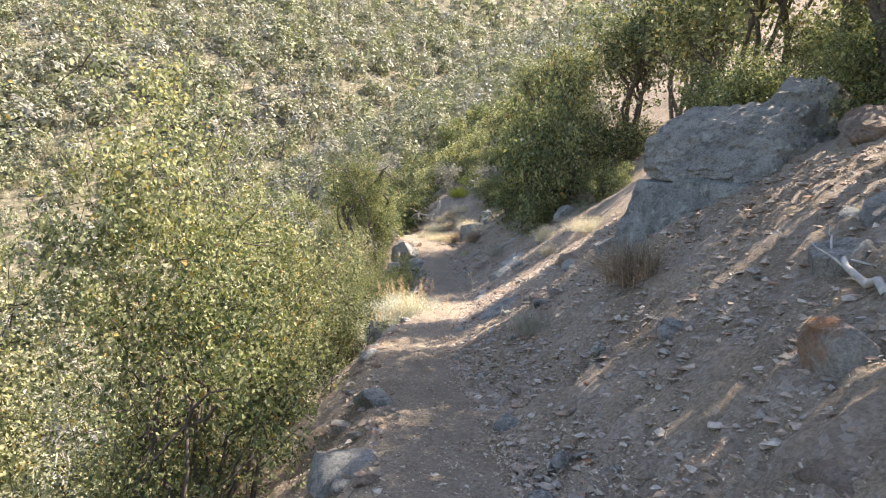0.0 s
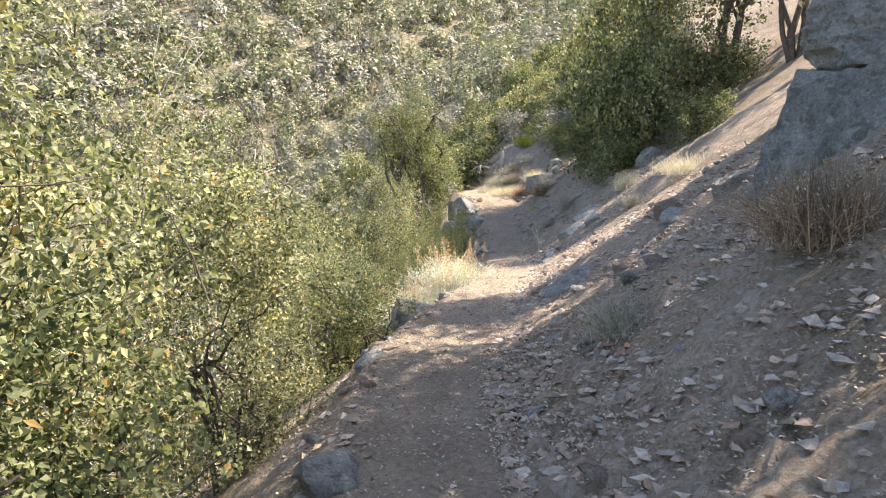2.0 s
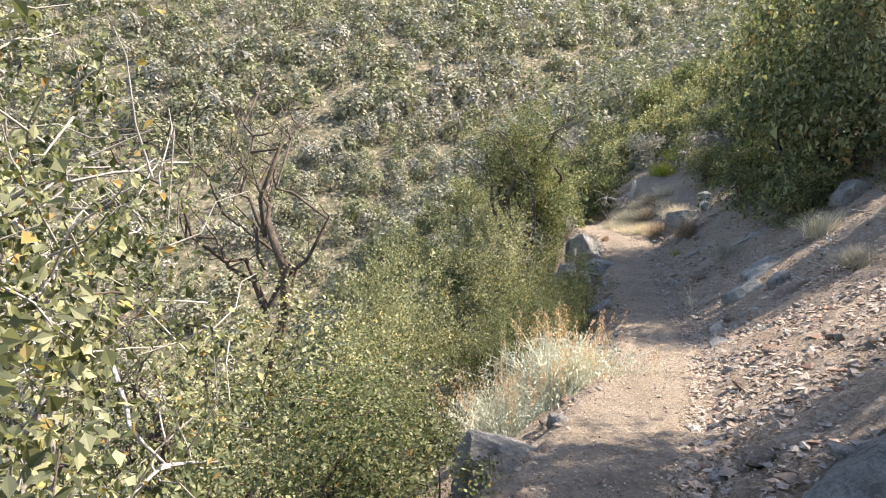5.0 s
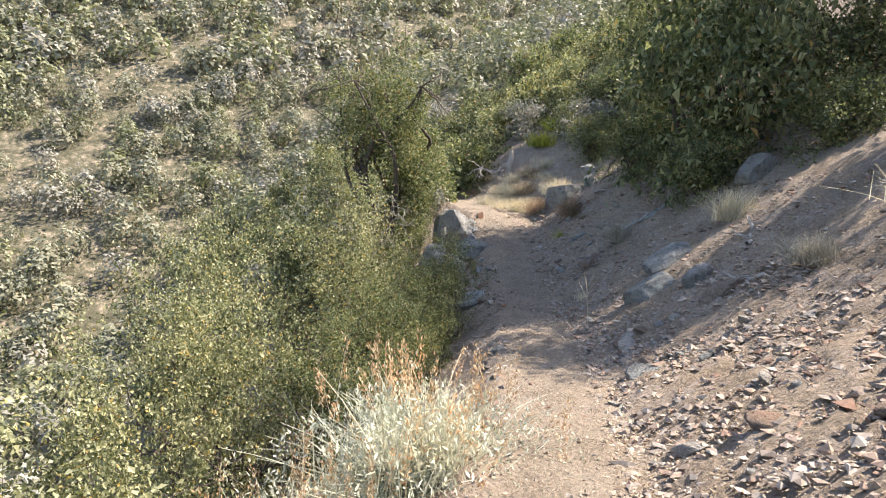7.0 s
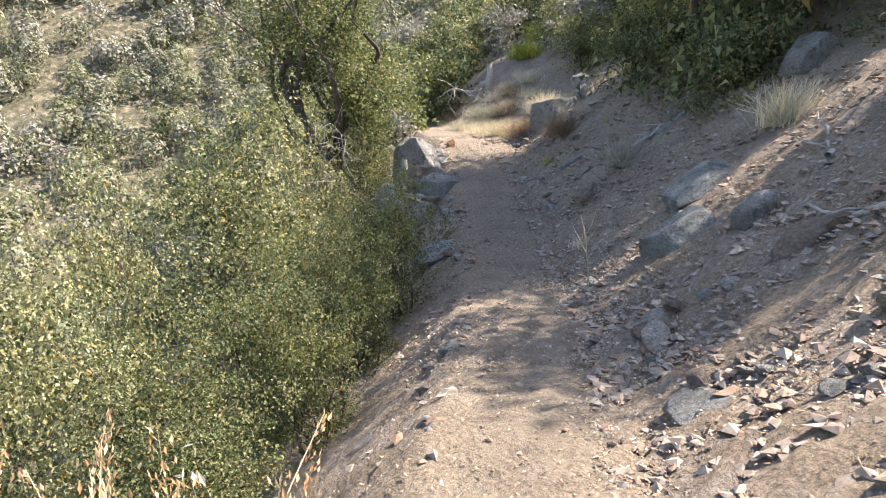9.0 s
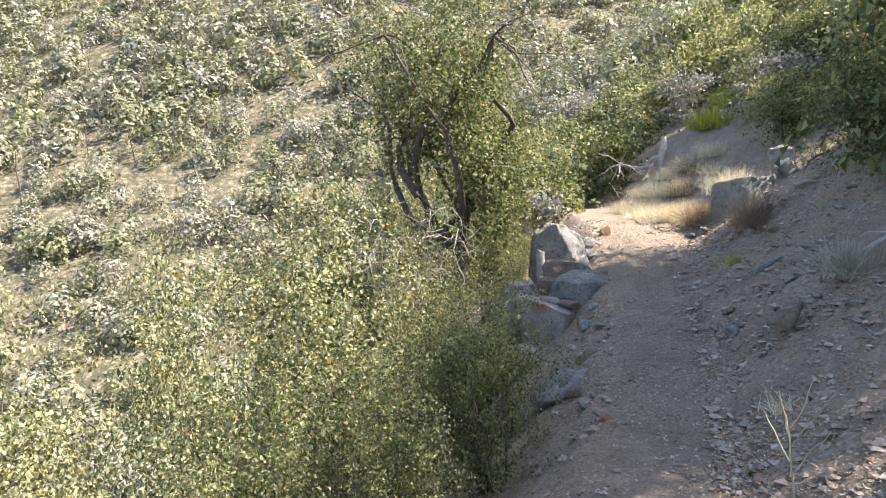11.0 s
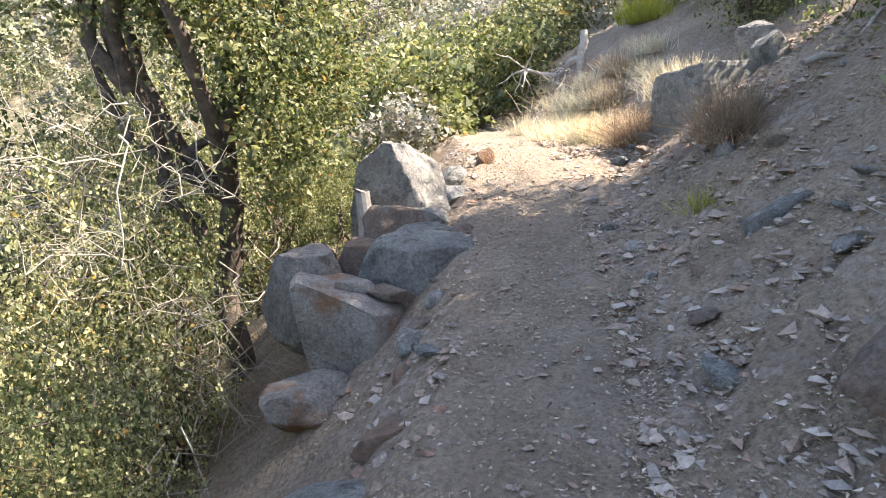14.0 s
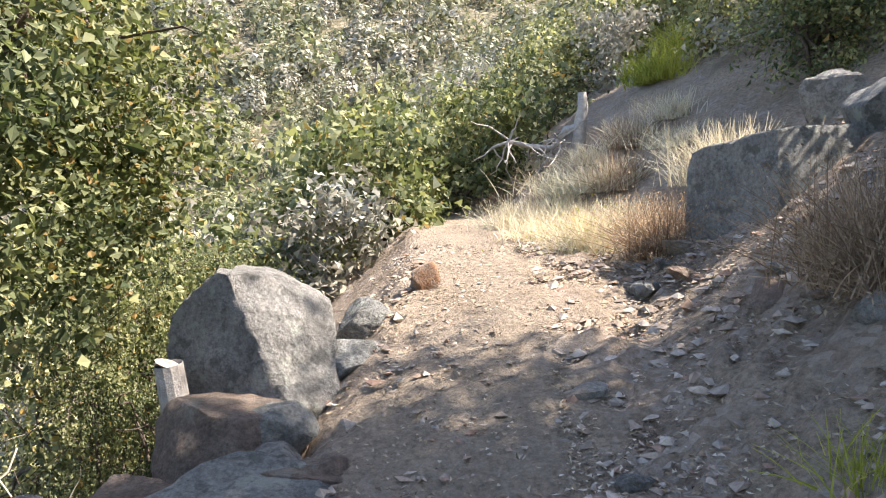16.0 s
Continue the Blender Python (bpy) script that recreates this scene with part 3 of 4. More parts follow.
def bush_parts(seed, rx, ry, rz, z0, leaves, long, mat, lobes=26, stems=7, bark=M_BARK, wide=0.62, twigs=60, trunk=0.03, spikes=0, spread=0.25, corners=4, skirt=0.3):
    rng = np.random.RandomState(seed)
    c, r = crown_lobes(rng, lobes, rx, ry, rz, z0)
    low = int(lobes * skirt)
    c[:low, 2] = rng.uniform(0.02, 0.5, low) * z0
    c[:low, :2] *= 1.1
    v, f = crown_leaves(rng, c, r, leaves, long, long * wide, corners)
    if spikes:
        # leafy shoots that rise out of the crown
        k = rng.randint(lobes, size=spikes)
        up = unit(rng.normal(size=(spikes, 3)) * (0.35, 0.35, 0.1) + (0, 0, 1))
        m = 26
        s = np.linspace(0, 1, m)
        ln = rng.uniform(0.35, 0.8, spikes) * rz * 0.75
        p = (c[k] + (0, 0, 0.1))[:, None] + up[:, None] * (s[None, :, None] * ln[:, None, None] + 0.1) + rng.normal(size=(spikes, m, 3)) * 0.035
        v2, f2 = leaf_arrays(p.reshape(-1, 3), long, long * wide, rng, 0.5, None, None, corners)
        v, f = np.concatenate([v, v2]), np.concatenate([f, f2 + len(v)])
    lines = []
    for i in range(stems):
        a = rng.normal(size=3) * (spread * rx * 0.5, spread * ry * 0.5, 0) + (0, 0, -0.25)
        mid = a * 0.4 + c[rng.randint(lobes)] * 0.6
        lines.append(limb(a, mid, trunk, trunk * 0.55, rng))
        for j in range(4):
            e = c[np.argsort(np.linalg.norm(c - mid, axis=1))[rng.randint(max(3, lobes // 3))]]
            lines.append(limb(mid, e, trunk * 0.55, trunk * 0.18, rng, 0.18))
    for i in range(twigs):
        k = rng.randint(lobes)
        lines.append(limb(c[k] + rng.normal(size=3) * r[k] * 0.3, c[k] + unit(rng.normal(size=3) + (0, 0, 0.3)) * r[k] * rng.uniform(0.9, 1.5), trunk * 0.16, 0.002, rng, 0.2, 4))
    tv, tf = tube_arrays(lines, 4)
    return [("foliage", fast_mesh("foliage", v, f, mat), "", "stuff"), ("branches", fast_mesh("branches", tv, tf, bark, True), "", "stuff")]


def stand(root, x, y, turn=0.0, scale=1.0, dz=0.0, tall=1.0):
    root.matrix_basis = pose(x, y, ground(x, y) + dz, 0, 0, turn) @ Matrix.Diagonal((scale, scale, scale * tall, 1))
    return root


def set_copy(root, x, y, turn, scale, dz=0.0, tall=1.0):
    ob = copy_thing(root, Matrix())
    ob.matrix_basis = pose(x, y, ground(x, y) + dz, 0, 0, turn) @ Matrix.Diagonal((scale, scale, scale * tall, 1))
    return ob


def crown_to(root, x, y, turn, wide, top, tall0, fresh=False):
    """Stand a bush (or a copy of it) so that its crown ends at the height top."""
    ob = root if fresh else copy_thing(root, Matrix())
    g = ground(x, y)
    ob.matrix_basis = pose(x, y, g, 0, 0, turn) @ Matrix.Diagonal((wide, wide, (top - g) / tall0, 1))
    return ob


def near_bushes():
    oak, group = "scrub_oak_bush", "bushes below the path"
    size = {}

    def make(label, seed, r, half, leaves, mat, lobes, twigs, spikes, bark=M_BARK):
        ob = thing(oak, label, "bush", bush_parts(seed, r, r, half * 1.12, half * 0.9, int(leaves * 1.4), 0.038, mat, lobes, 7, bark, 0.72, twigs, spikes=spikes), group)
        size[ob] = 2.05 * half
        return ob

    a = make("dense green scrub oak bush beside the path", 1, 1.15, 1.3, 8000, M_DARK, 66, 100, 10)
    b = make("tall leafy scrub oak bush with upright shoots", 2, 1.15, 1.9, 11500, M_LIGHT, 84, 130, 24)
    c = make("sparse scrub oak bush with many bare grey twigs", 3, 1.1, 1.9, 5200, M_OAK, 56, 300, 12, M_DEAD)
    d = make("light yellow-green scrub oak bush", 4, 1.25, 1.5, 7500, M_LIGHT, 74, 90, 14)
    e = make("broad sunlit yellow-green scrub oak bush", 5, 1.3, 2.0, 11500, M_LIGHT, 104, 90, 12)
    for root, x, y, turn, wide, top, fresh in (
        (a, -2.0, 5.6, 0, 1.0, 3.1, True), (b, -2.75, 6.4, 40, 1.15, 4.9, True), (c, -2.5, 9.4, 0, 1.05, 4.3, True), (d, -2.9, 12.3, 0, 1.2, 2.0, True), (e, -2.0, 20.6, 0, 1.15, 2.75, True),
        (b, -4.0, 4.8, 110, 1.1, 3.9, False), (b, -1.95, 8.0, 200, 0.9, 3.5, False), (a, -0.25, 20.5, 70, 0.64, 1.3, False), (a, -0.7, 17.5, 190, 0.5, 0.85, False), (a, -0.95, 16.0, 20, 0.5, 0.7, False), (a, -0.55, 18.9, 330, 0.5, 0.9, False), (a, -0.45, 21.6, 150, 0.42, 0.55, False), (e, -4.0, 19.2, 140, 1.1, 2.0, False), (d, -4.5, 22.0, 60, 1.25, 2.2, False),
        (a, -1.3, 18.9, 80, 0.75, 0.9, False), (d, -5.4, 14.4, 160, 1.15, 1.0, False), (c, -4.9, 10.2, 90, 1.1, 2.2, False), (d, -3.4, 15.8, 220, 1.0, 1.2, False), (a, -1.5, 10.4, 300, 0.75, 1.7, False), (d, -2.0, 23.2, 20, 0.85, 1.6, False),
        (b, -5.2, 7.6, 150, 1.2, 2.2, False), (a, -1.75, 11.6, 100, 0.65, 1.3, False), (a, -3.4, 24.2, 30, 1.1, 2.2, False), (a, -2.7, 27.7, 130, 1.2, 2.4, False), (a, -1.25, 27.0, 210, 0.6, 1.2, False), (a, -1.95, 24.2, 200, 0.75, 1.7, False), (a, -1.35, 25.9, 300, 0.55, 1.5, False), (b, -3.0, 26.0, 30, 1.0, 3.2, False), (a, -1.0, 19.7, 15, 0.7, 0.9, False), (a, -1.6, 17.4, 65, 0.7, 0.7, False), (d, -2.7, 17.6, 115, 1.0, 1.4, False), (a, -1.15, 22.2, 250, 0.6, 0.9, False),
    ):
        crown_to(root, x, y, turn, wide, top, size[root], fresh)


def near_trees():
    rng = np.random.RandomState(50)
    # oak below the boulders, dark trunk, dead grey lower branches
    c, r = crown_lobes(rng, 96, 1.65, 1.7, 1.8, 3.9)
    low, lr = crown_lobes(rng, 56, 0.95, 1.5, 1.2, 2.6)
    c, r = np.concatenate([c, low + (0.75, 0.3, 0)]), np.concatenate([r, lr])
    v, f = crown_leaves(rng, c, r, 27000, 0.052, 0.038)
    fork = np.array((0.12, 0.05, 1.55))
    lines = [limb((0, 0, -0.3), fork, 0.13, 0.10, rng, 0.08, 8), limb((-0.1, -0.1, 1.2), (-0.4, -0.4, 2.6), 0.07, 0.045, rng, 0.1, 8)]
    for i in range(9):
        e = c[rng.randint(96)]
        lines.append(limb(fork if i % 3 else (-0.4, -0.4, 2.5), e, 0.07, 0.018, rng, 0.15, 7))
        for j in range(4):
            lines.append(limb(e, e + rng.normal(size=3) * 0.5, 0.016, 0.003, rng, 0.2, 5))
    tv, tf = tube_arrays(lines, 7)
    dead = []
    for i in range(150):
        a = np.array((rng.uniform(-1.2, 0.6), rng.uniform(-1.9, 0.1), rng.uniform(0.1, 2.4)))
        b = a + unit(rng.normal(size=3) * (1, 1, 0.35) + (0.1, -0.55, -0.25)) * rng.uniform(0.5, 1.1)
        pts, rad = limb(a, b, 0.007, 0.003, rng, 0.25, 6)
        dead.append((pts, rad))
        for j in range(7):
            q = pts[rng.randint(1, 6)]
            dead.append(limb(q, q + unit(rng.normal(size=3) + (0, -0.2, -0.1)) * rng.uniform(0.12, 0.5), 0.003, 0.0013, rng, 0.25, 4))
    dv, df = tube_arrays(dead, 4)
    t = thing("oak_tree", "crooked oak with dark trunk and dead grey lower branches", "tree",
              [("foliage", fast_mesh("foliage", v, f, M_DARK), "", "stuff"), ("trunk", fast_mesh("trunk", tv, tf, M_BARK, True), "dark furrowed trunk and limbs", "stuff"), ("dead_branches", fast_mesh("dead_branches", dv, df, M_GREYTWIG, True), "bleached dead branches", "stuff")])
    stand(t, -1.75, 25.1, 0, 1.0, 0.1)
    # trees of the uphill side
    p = thing("oak_tree", "dense dark green oak with low branches on the slope", "tree", bush_parts(61, 2.0, 2.2, 1.9, 1.75, 12000, 0.088, M_DARK, 110, 6, wide=0.75, twigs=80, trunk=0.07, spread=0.15, corners=3, skirt=0.25), "oaks above the path")
    stand(p, 5.2, 23.8, 0, 1.25, -1.5, 1.4)
    q = thing("oak_tree", "tall dark green oak on the slope", "tree", bush_parts(62, 1.9, 1.9, 2.4, 3.2, 6800, 0.1, M_OAK, 96, 5, wide=0.8, twigs=60, trunk=0.09, spread=0.12, corners=3, skirt=0), "oaks above the path")
    stand(q, 8.2, 24.4, 0, 1.1)
    for x, y, a, s, dz in ((4.5, 26.4, 60, 0.55, -0.6), (6.4, 21.5, 130, 0.58, -0.7), (4.5, 22.6, 220, 0.55, -0.7), (4.05, 25.3, 20, 0.55, -0.6), (4.7, 24.2, 100, 0.6, -0.8), (7.6, 23.8, 300, 0.9, -1.0), (5.5, 8.6, 30, 0.45, -0.2), (6.1, 6.9, 80, 0.45, -0.2), (6.8, 11.4, 10, 0.5, -0.2), (4.7, 9.7, 200, 0.5, -0.35), (5.1, 11.0, 320, 0.55, -0.3), (4.9, 7.4, 150, 0.42, -0.25), (3.9, 29.6, 40, 0.5, -0.5), (4.9, 31.4, 170, 0.6, -0.5)):
        set_copy(p, x, y, a, s, dz)
    # the last two oaks are out of view, added to shade path and bushes
    for x, y, a, s in ((11.0, 24.0, 80, 1.1), (6.8, 34.0, 20, 0.8), (5.7, 9.2, 40, 1.0), (5.3, 5.6, 90, 1.0), (5.2, 2.4, 250, 1.0), (6.2, 12.1, 300, 0.95), (8.6, 19.4, 10, 1.05), (6.2, -1.2, 10, 1.0), (4.6, 3.8, 30, 0.95), (5.0, 7.3, 140, 0.9)):
        set_copy(q, x, y, a, s)
    set_copy(q, 6.4, 25.7, 200, 0.82, 0, 1.25)
    set_copy(q, 9.2, 22.4, 100, 1.05, 0, 1.45)


def dead_trees():
    """Half-bare burnt shrubs standing out of the bushes below the path."""
    for k, (x, y, h) in enumerate(((-3.5, 13.4, 5.6), (-4.6, 13.0, 3.9), (-5.6, 12.2, 4.2))):
        rng = np.random.RandomState(300 + k)
        z = -0.2
        lines = [limb((0, 0, z), (0.1, 0, h * 0.72), 0.075, 0.045, rng, 0.08, 8)]
        for i in range(9):
            e = np.array((0.1, 0, h * 0.66)) + unit(rng.normal(size=3) * (1, 1, 0.3) + (0, 0, 1.1)) * h * rng.uniform(0.2, 0.4)
            pts, rad = limb((0.07, 0, h * rng.uniform(0.45, 0.7)), e, 0.028, 0.006, rng, 0.2, 8)
            lines.append((pts, rad))
            for j in range(7):
                q = pts[rng.randint(2, 8)]
                w = unit(rng.normal(size=3) + (0, 0, 0.8)) * rng.uniform(0.2, 0.55)
                lines.append(limb(q, q + w, 0.009, 0.003, rng, 0.15, 5))
                lines.append(limb(q + w * 0.5, q + w * 0.5 + unit(rng.normal(size=3) + (0, 0, 0.6)) * 0.25, 0.005, 0.002, rng, 0.15, 4))
        v, f = tube_arrays(lines, 5)
        ends = np.concatenate([p[-2:] for p, _ in lines[1:]])
        pl = ends[rng.randint(len(ends), size=500)] + rng.normal(size=(500, 3)) * 0.08
        lv, lf = leaf_arrays(pl, 0.045, 0.028, rng)
        t = thing("bare_tree", "half-bare dark-branched small tree with few leaves", "tree", [("branches", fast_mesh("branches", v, f, M_BARK, True), "", "stuff"), ("foliage", fast_mesh("foliage", lv, lf, M_LIGHT), "", "stuff")], "half-bare trees below the path")
        stand(t, x, y)


def far_bushes():
    """Bushes on the slopes beyond the crest and in the gully, each a thing."""
    rng = np.random.RandomState(91)
    kinds = []
    for i, (mat, lab, n, tw, bark) in enumerate(((M_LIGHT, "light green rounded shrub on the hillside", 2700, 4, M_BARK), (M_OAK, "green scrub oak shrub on the hillside", 2700, 4, M_BARK), (M_GREYLEAF, "grey leafless-looking shrub on the hillside", 1500, 50, M_DEAD), (M_DARK, "dark green shrub on the hillside", 2600, 4, M_BARK))):
        kinds.append(thing("shrub", lab, "shrub", bush_parts(400 + i, 1.0, 1.0, 0.85, 0.75, n, 0.082, mat, 34, 2, bark, wide=0.8, twigs=tw, trunk=0.03, corners=3), "shrubs on the hillside"))
    spots = [(3.4, 32.0), (1.0, 34.0), (2.4, 34.6), (0.3, 32.6), (4.3, 33.6), (-0.9, 30.4), (5.4, 29.4), (-2.3, 29.6), (-3.6, 30.8), (-1.7, 31.6), (-5.0, 31.6), (-3.1, 33.2), (-0.5, 33.4), (-4.6, 28.9)]
    tries = 0
    while len(spots) < 135 and tries < 20000:
        tries += 1
        y, x = rng.uniform(28.3, 43), rng.uniform(-11, 9)
        s = x - float(smooth(y, TY, TX))
        if (s > (-0.3 if y > 30 else -0.9) and y < 34.5 and x < 3.9) or (y < 29.5 and x > -1.0):
            continue
        if min([math.hypot(x - a, y - b) for a, b in spots] + [9]) > 1.0:
            spots.append((x, y))
    while len(spots) < 152:
        y, x = rng.uniform(3, 28), rng.uniform(-13, -6)
        if min([math.hypot(x - a, y - b) for a, b in spots] + [9]) > 1.3:
            spots.append((x, y))
    for i, (x, y) in enumerate(spots):
        k = kinds[rng.choice(4, p=[0.34, 0.3, 0.18, 0.18])]
        s = rng.uniform(0.75, 1.25) * (1.0 + max(0, y - 36) * 0.012)
        if 6 < i < 14:
            s *= 1.5
        if i < 4:
            stand(kinds[i], x, y, rng.uniform(0, 360), s)
        else:
            set_copy(k, x, y, rng.uniform(0, 360), s, 0.0, rng.uniform(0.8, 1.25))


def brush_mesh(x, y, rng, m, low, high, big):
    """Brush at the places: m leaf sprays each, thrown over a lumpy dome."""
    n = len(x)
    r = rng.uniform(low, high, n)
    u = unit(rng.normal(size=(n, m, 3)) + (0, 0, 0.35))
    lob = 0.78 + 0.3 * np.sin(u[..., 0] * 5 + x[:, None]) * np.sin(u[..., 1] * 5 + y[:, None])
    p = np.stack([x, y, height(x, y) + r * 0.6], 1)[:, None] + u * (r[:, None] * lob * rng.uniform(0.72, 1.04, (n, m)))[..., None] * (1, 1, 1.2)
    size = np.repeat(r * big, m)
    return leaf_arrays(p.reshape(-1, 3), size, size * 0.9, rng, 0.3, None, 1.5 * u.reshape(-1, 3), 3)


def chaparral():
    """The brush that covers the gully and the hill across it."""
    rings = ((11, 60, 950, 290, 0.17), (60, 112, 3300, 96, 0.26), (112, 250, 5600, 36, 0.46))
    for name, mat, part, seed, lab in (("chaparral", M_FAR, 0.55, 7, "grey-green chaparral brush covering a far hillside"), ("green_brush", M_HILL, 0.25, 9, "yellow-green brush scattered over a far hillside"), ("grey_brush", M_GREYLEAF, 0.2, 8, "grey dead-looking brush on a far hillside")):
        rng = np.random.RandomState(seed)
        vs, fs, base = [], [], 0
        for d0, d1, n, m, big in rings:
            n = int(n * part)
            a = rng.uniform(radians(-75), radians(42), n * 4)
            d = np.sqrt(rng.uniform(d0 * d0, d1 * d1, n * 4))
            x, y = np.sin(a) * d, np.cos(a) * d + 10
            s = x - smooth(y, TY, TX)
            scar = wave(x, y, 0.11, 61) + 0.6 * wave(x, y, 0.3, 62)
            q = (scar < 1.75) & ((y > 43) | ((s < -8) & (x < -8.5)))
            v, f = brush_mesh(x[q][:n], y[q][:n], rng, m, 0.75 + d0 * 0.002, 1.45 + d0 * 0.005, big)
            vs.append(v)
            fs.append(f + base)
            base += len(v)
        tagged(new(name, fast_mesh(name, np.concatenate(vs), np.concatenate(fs), mat)), lab, "brush", kind="stuff")


def far_snags():
    """Thin dead standing stems on the far hill, in one mesh."""
    rng = np.random.RandomState(15)
    lines = []
    for i in range(260):
        a, d = rng.uniform(radians(-60), radians(40)), rng.uniform(52, 120)
        x, y = math.sin(a) * d, math.cos(a) * d + 10
        z, h = ground(x, y), rng.uniform(1.5, 3.8)
        lines.append(limb((x, y, z - 0.2), (x + rng.normal() * 0.3, y, z + h), 0.07, 0.02, rng, 0.06, 4))
        for j in range(3):
            q = np.array((x, y, z + h * rng.uniform(0.4, 0.8)))
            lines.append(limb(q, q + rng.normal(size=3) * (0.5, 0.5, 0.2) + (0, 0, 0.5), 0.035, 0.015, rng, 0.1, 3))
    v, f = tube_arrays(lines, 4)
    tagged(new("dead_stems", fast_mesh("dead_stems", v, f, M_BARK)), "thin burnt stems standing on a far hillside", "dead brush", kind="stuff")


def tuft_arrays(rng, n, rad, tall, lean=0.6, wide=0.006, base=0.15, k=3):
    """Blades that fan out from a base: each a bent strip."""
    b = np.stack([rng.normal(0, rad * base, n), rng.normal(0, rad * base, n), np.full(n, -0.03)], 1)
    a = rng.uniform(0, 6.283, n)
    out = np.abs(rng.normal(0, lean, n))[:, None] * np.stack([np.cos(a), np.sin(a), np.zeros(n)], 1)
    way = unit(out + (0, 0, 1))
    L = (tall * rng.uniform(0.5, 1.1, n))[:, None]
    s = np.linspace(0, 1, k + 1)
    side = unit(np.cross(way, rng.normal(size=(n, 3))))
    pts = b[:, None] + way[:, None] * (s[None, :, None] * L[:, None]) + out[:, None] * (0.25 * s[None, :, None] ** 2 * L[:, None]) - (0, 0, 0.12) * (s[None, :, None] ** 2 * L[:, None])
    w = wide * (1 - 0.75 * s)
    v = np.concatenate([pts + side[:, None] * w[None, :, None], pts - side[:, None] * w[None, :, None]], 1)
    m = k + 1
    q = np.array([(i, i + 1, m + i + 1, m + i) for i in range(k)])
    f = (q[None] + 2 * m * np.arange(n)[:, None, None]).reshape(-1, 4)
    return v.reshape(-1, 3), f, pts[:, -1], way


def tuft(name, label, category, x, y, n, rad, tall, mat, lean=0.6, wide=0.004, seed=1, base=0.3, dz=0.0):
    v, f, _, _ = tuft_arrays(np.random.RandomState(seed), n, rad, tall, lean, wide, base)
    return stand(thing(name, label, category, [("blades", fast_mesh("blades", v, f, mat), "", "stuff")]), x, y, 0, 1, dz)


def brushy(name, label, x, y, rx, rz, mat, leafmat, seed, n=700, leaves=1600):
    """A fine-twigged dry shrub."""
    rng = np.random.RandomState(seed)
    v, f, ends, way = tuft_arrays(rng, n, rx, rz, 0.8, 0.003, 0.25, 4)
    p = ends[rng.randint(n, size=leaves)] + rng.normal(size=(leaves, 3)) * 0.06 - way[rng.randint(n, size=leaves)] * (rng.rand(leaves) * 0.4 * rz)[:, None]
    p[:, 2] = np.maximum(p[:, 2], 0.02)
    lv, lf = leaf_arrays(p, 0.02, 0.008, rng)
    return stand(thing(name, label, "shrub", [("twigs", fast_mesh("twigs", v, f, mat), "", "stuff"), ("leaves", fast_mesh("leaves", lv, lf, leafmat), "", "stuff")]), x, y)


def plume_shrub(x, y, seed, s):
    """The silvery shrub with tan seed plumes at the path's edge."""
    rng = np.random.RandomState(seed)
    v, f, ends, way = tuft_arrays(rng, 900, 0.5, 0.62, 0.75, 0.004, 0.35, 4)
    p = (ends - way * (rng.rand(900) * 0.4)[:, None])[rng.randint(900, size=8500)] + rng.normal(size=(8500, 3)) * 0.05
    lv, lf = leaf_arrays(p, 0.04, 0.013, rng, 0.3, way[rng.randint(900, size=8500)] + 0.5 * rng.normal(size=(8500, 3)))
    sv, sf, tips, sw = tuft_arrays(rng, 46, 0.5, 0.98, 0.45, 0.004, 0.5, 4)
    k = rng.randint(46, size=2600)
    q = tips[k] - sw[k] * (rng.rand(2600) ** 0.8 * 0.3)[:, None] + rng.normal(size=(2600, 3)) * 0.014
    pv, pf = leaf_arrays(q, 0.026, 0.009, rng, 0.2, sw[k] + 0.35 * rng.normal(size=(2600, 3)))
    t = thing("silvery_shrub", "silvery grey-green shrub with tan seed plumes", "shrub", [("stems", fast_mesh("stems", v, f, M_SAGE), "", "stuff"), ("leaves", fast_mesh("leaves", lv, lf, M_SAGE), "", "stuff"), ("plume_stalks", fast_mesh("plume_stalks", sv, sf, M_STRAW), "", "stuff"), ("plumes", fast_mesh("plumes", pv, pf, M_PLUME), "tan feathery seed heads", "stuff")], "silvery shrubs by the path")
    return stand(t, x, y, 0, s)


def twig_plant():
    rng = np.random.RandomState(19)
    lines = [limb((0, 0, -0.03), (-0.05, 0, 0.62), 0.007, 0.003, rng, 0.03)]
    for z, dx in ((0.3, 0.16), (0.38, -0.14), (0.45, 0.12), (0.5, -0.08), (0.55, 0.07)):
        lines.append(limb((-0.03, 0, z), (dx, rng.normal() * 0.05, z + 0.24), 0.004, 0.0015, rng, 0.06))
    v, f = tube_arrays(lines, 5)
    stand(tagged(new("dry_stalk", fast_mesh("dry_stalk", v, f, M_STRAW, True)), "single thin pale dry stalk standing on the slope", "dry plant"), 1.62, 18.92)


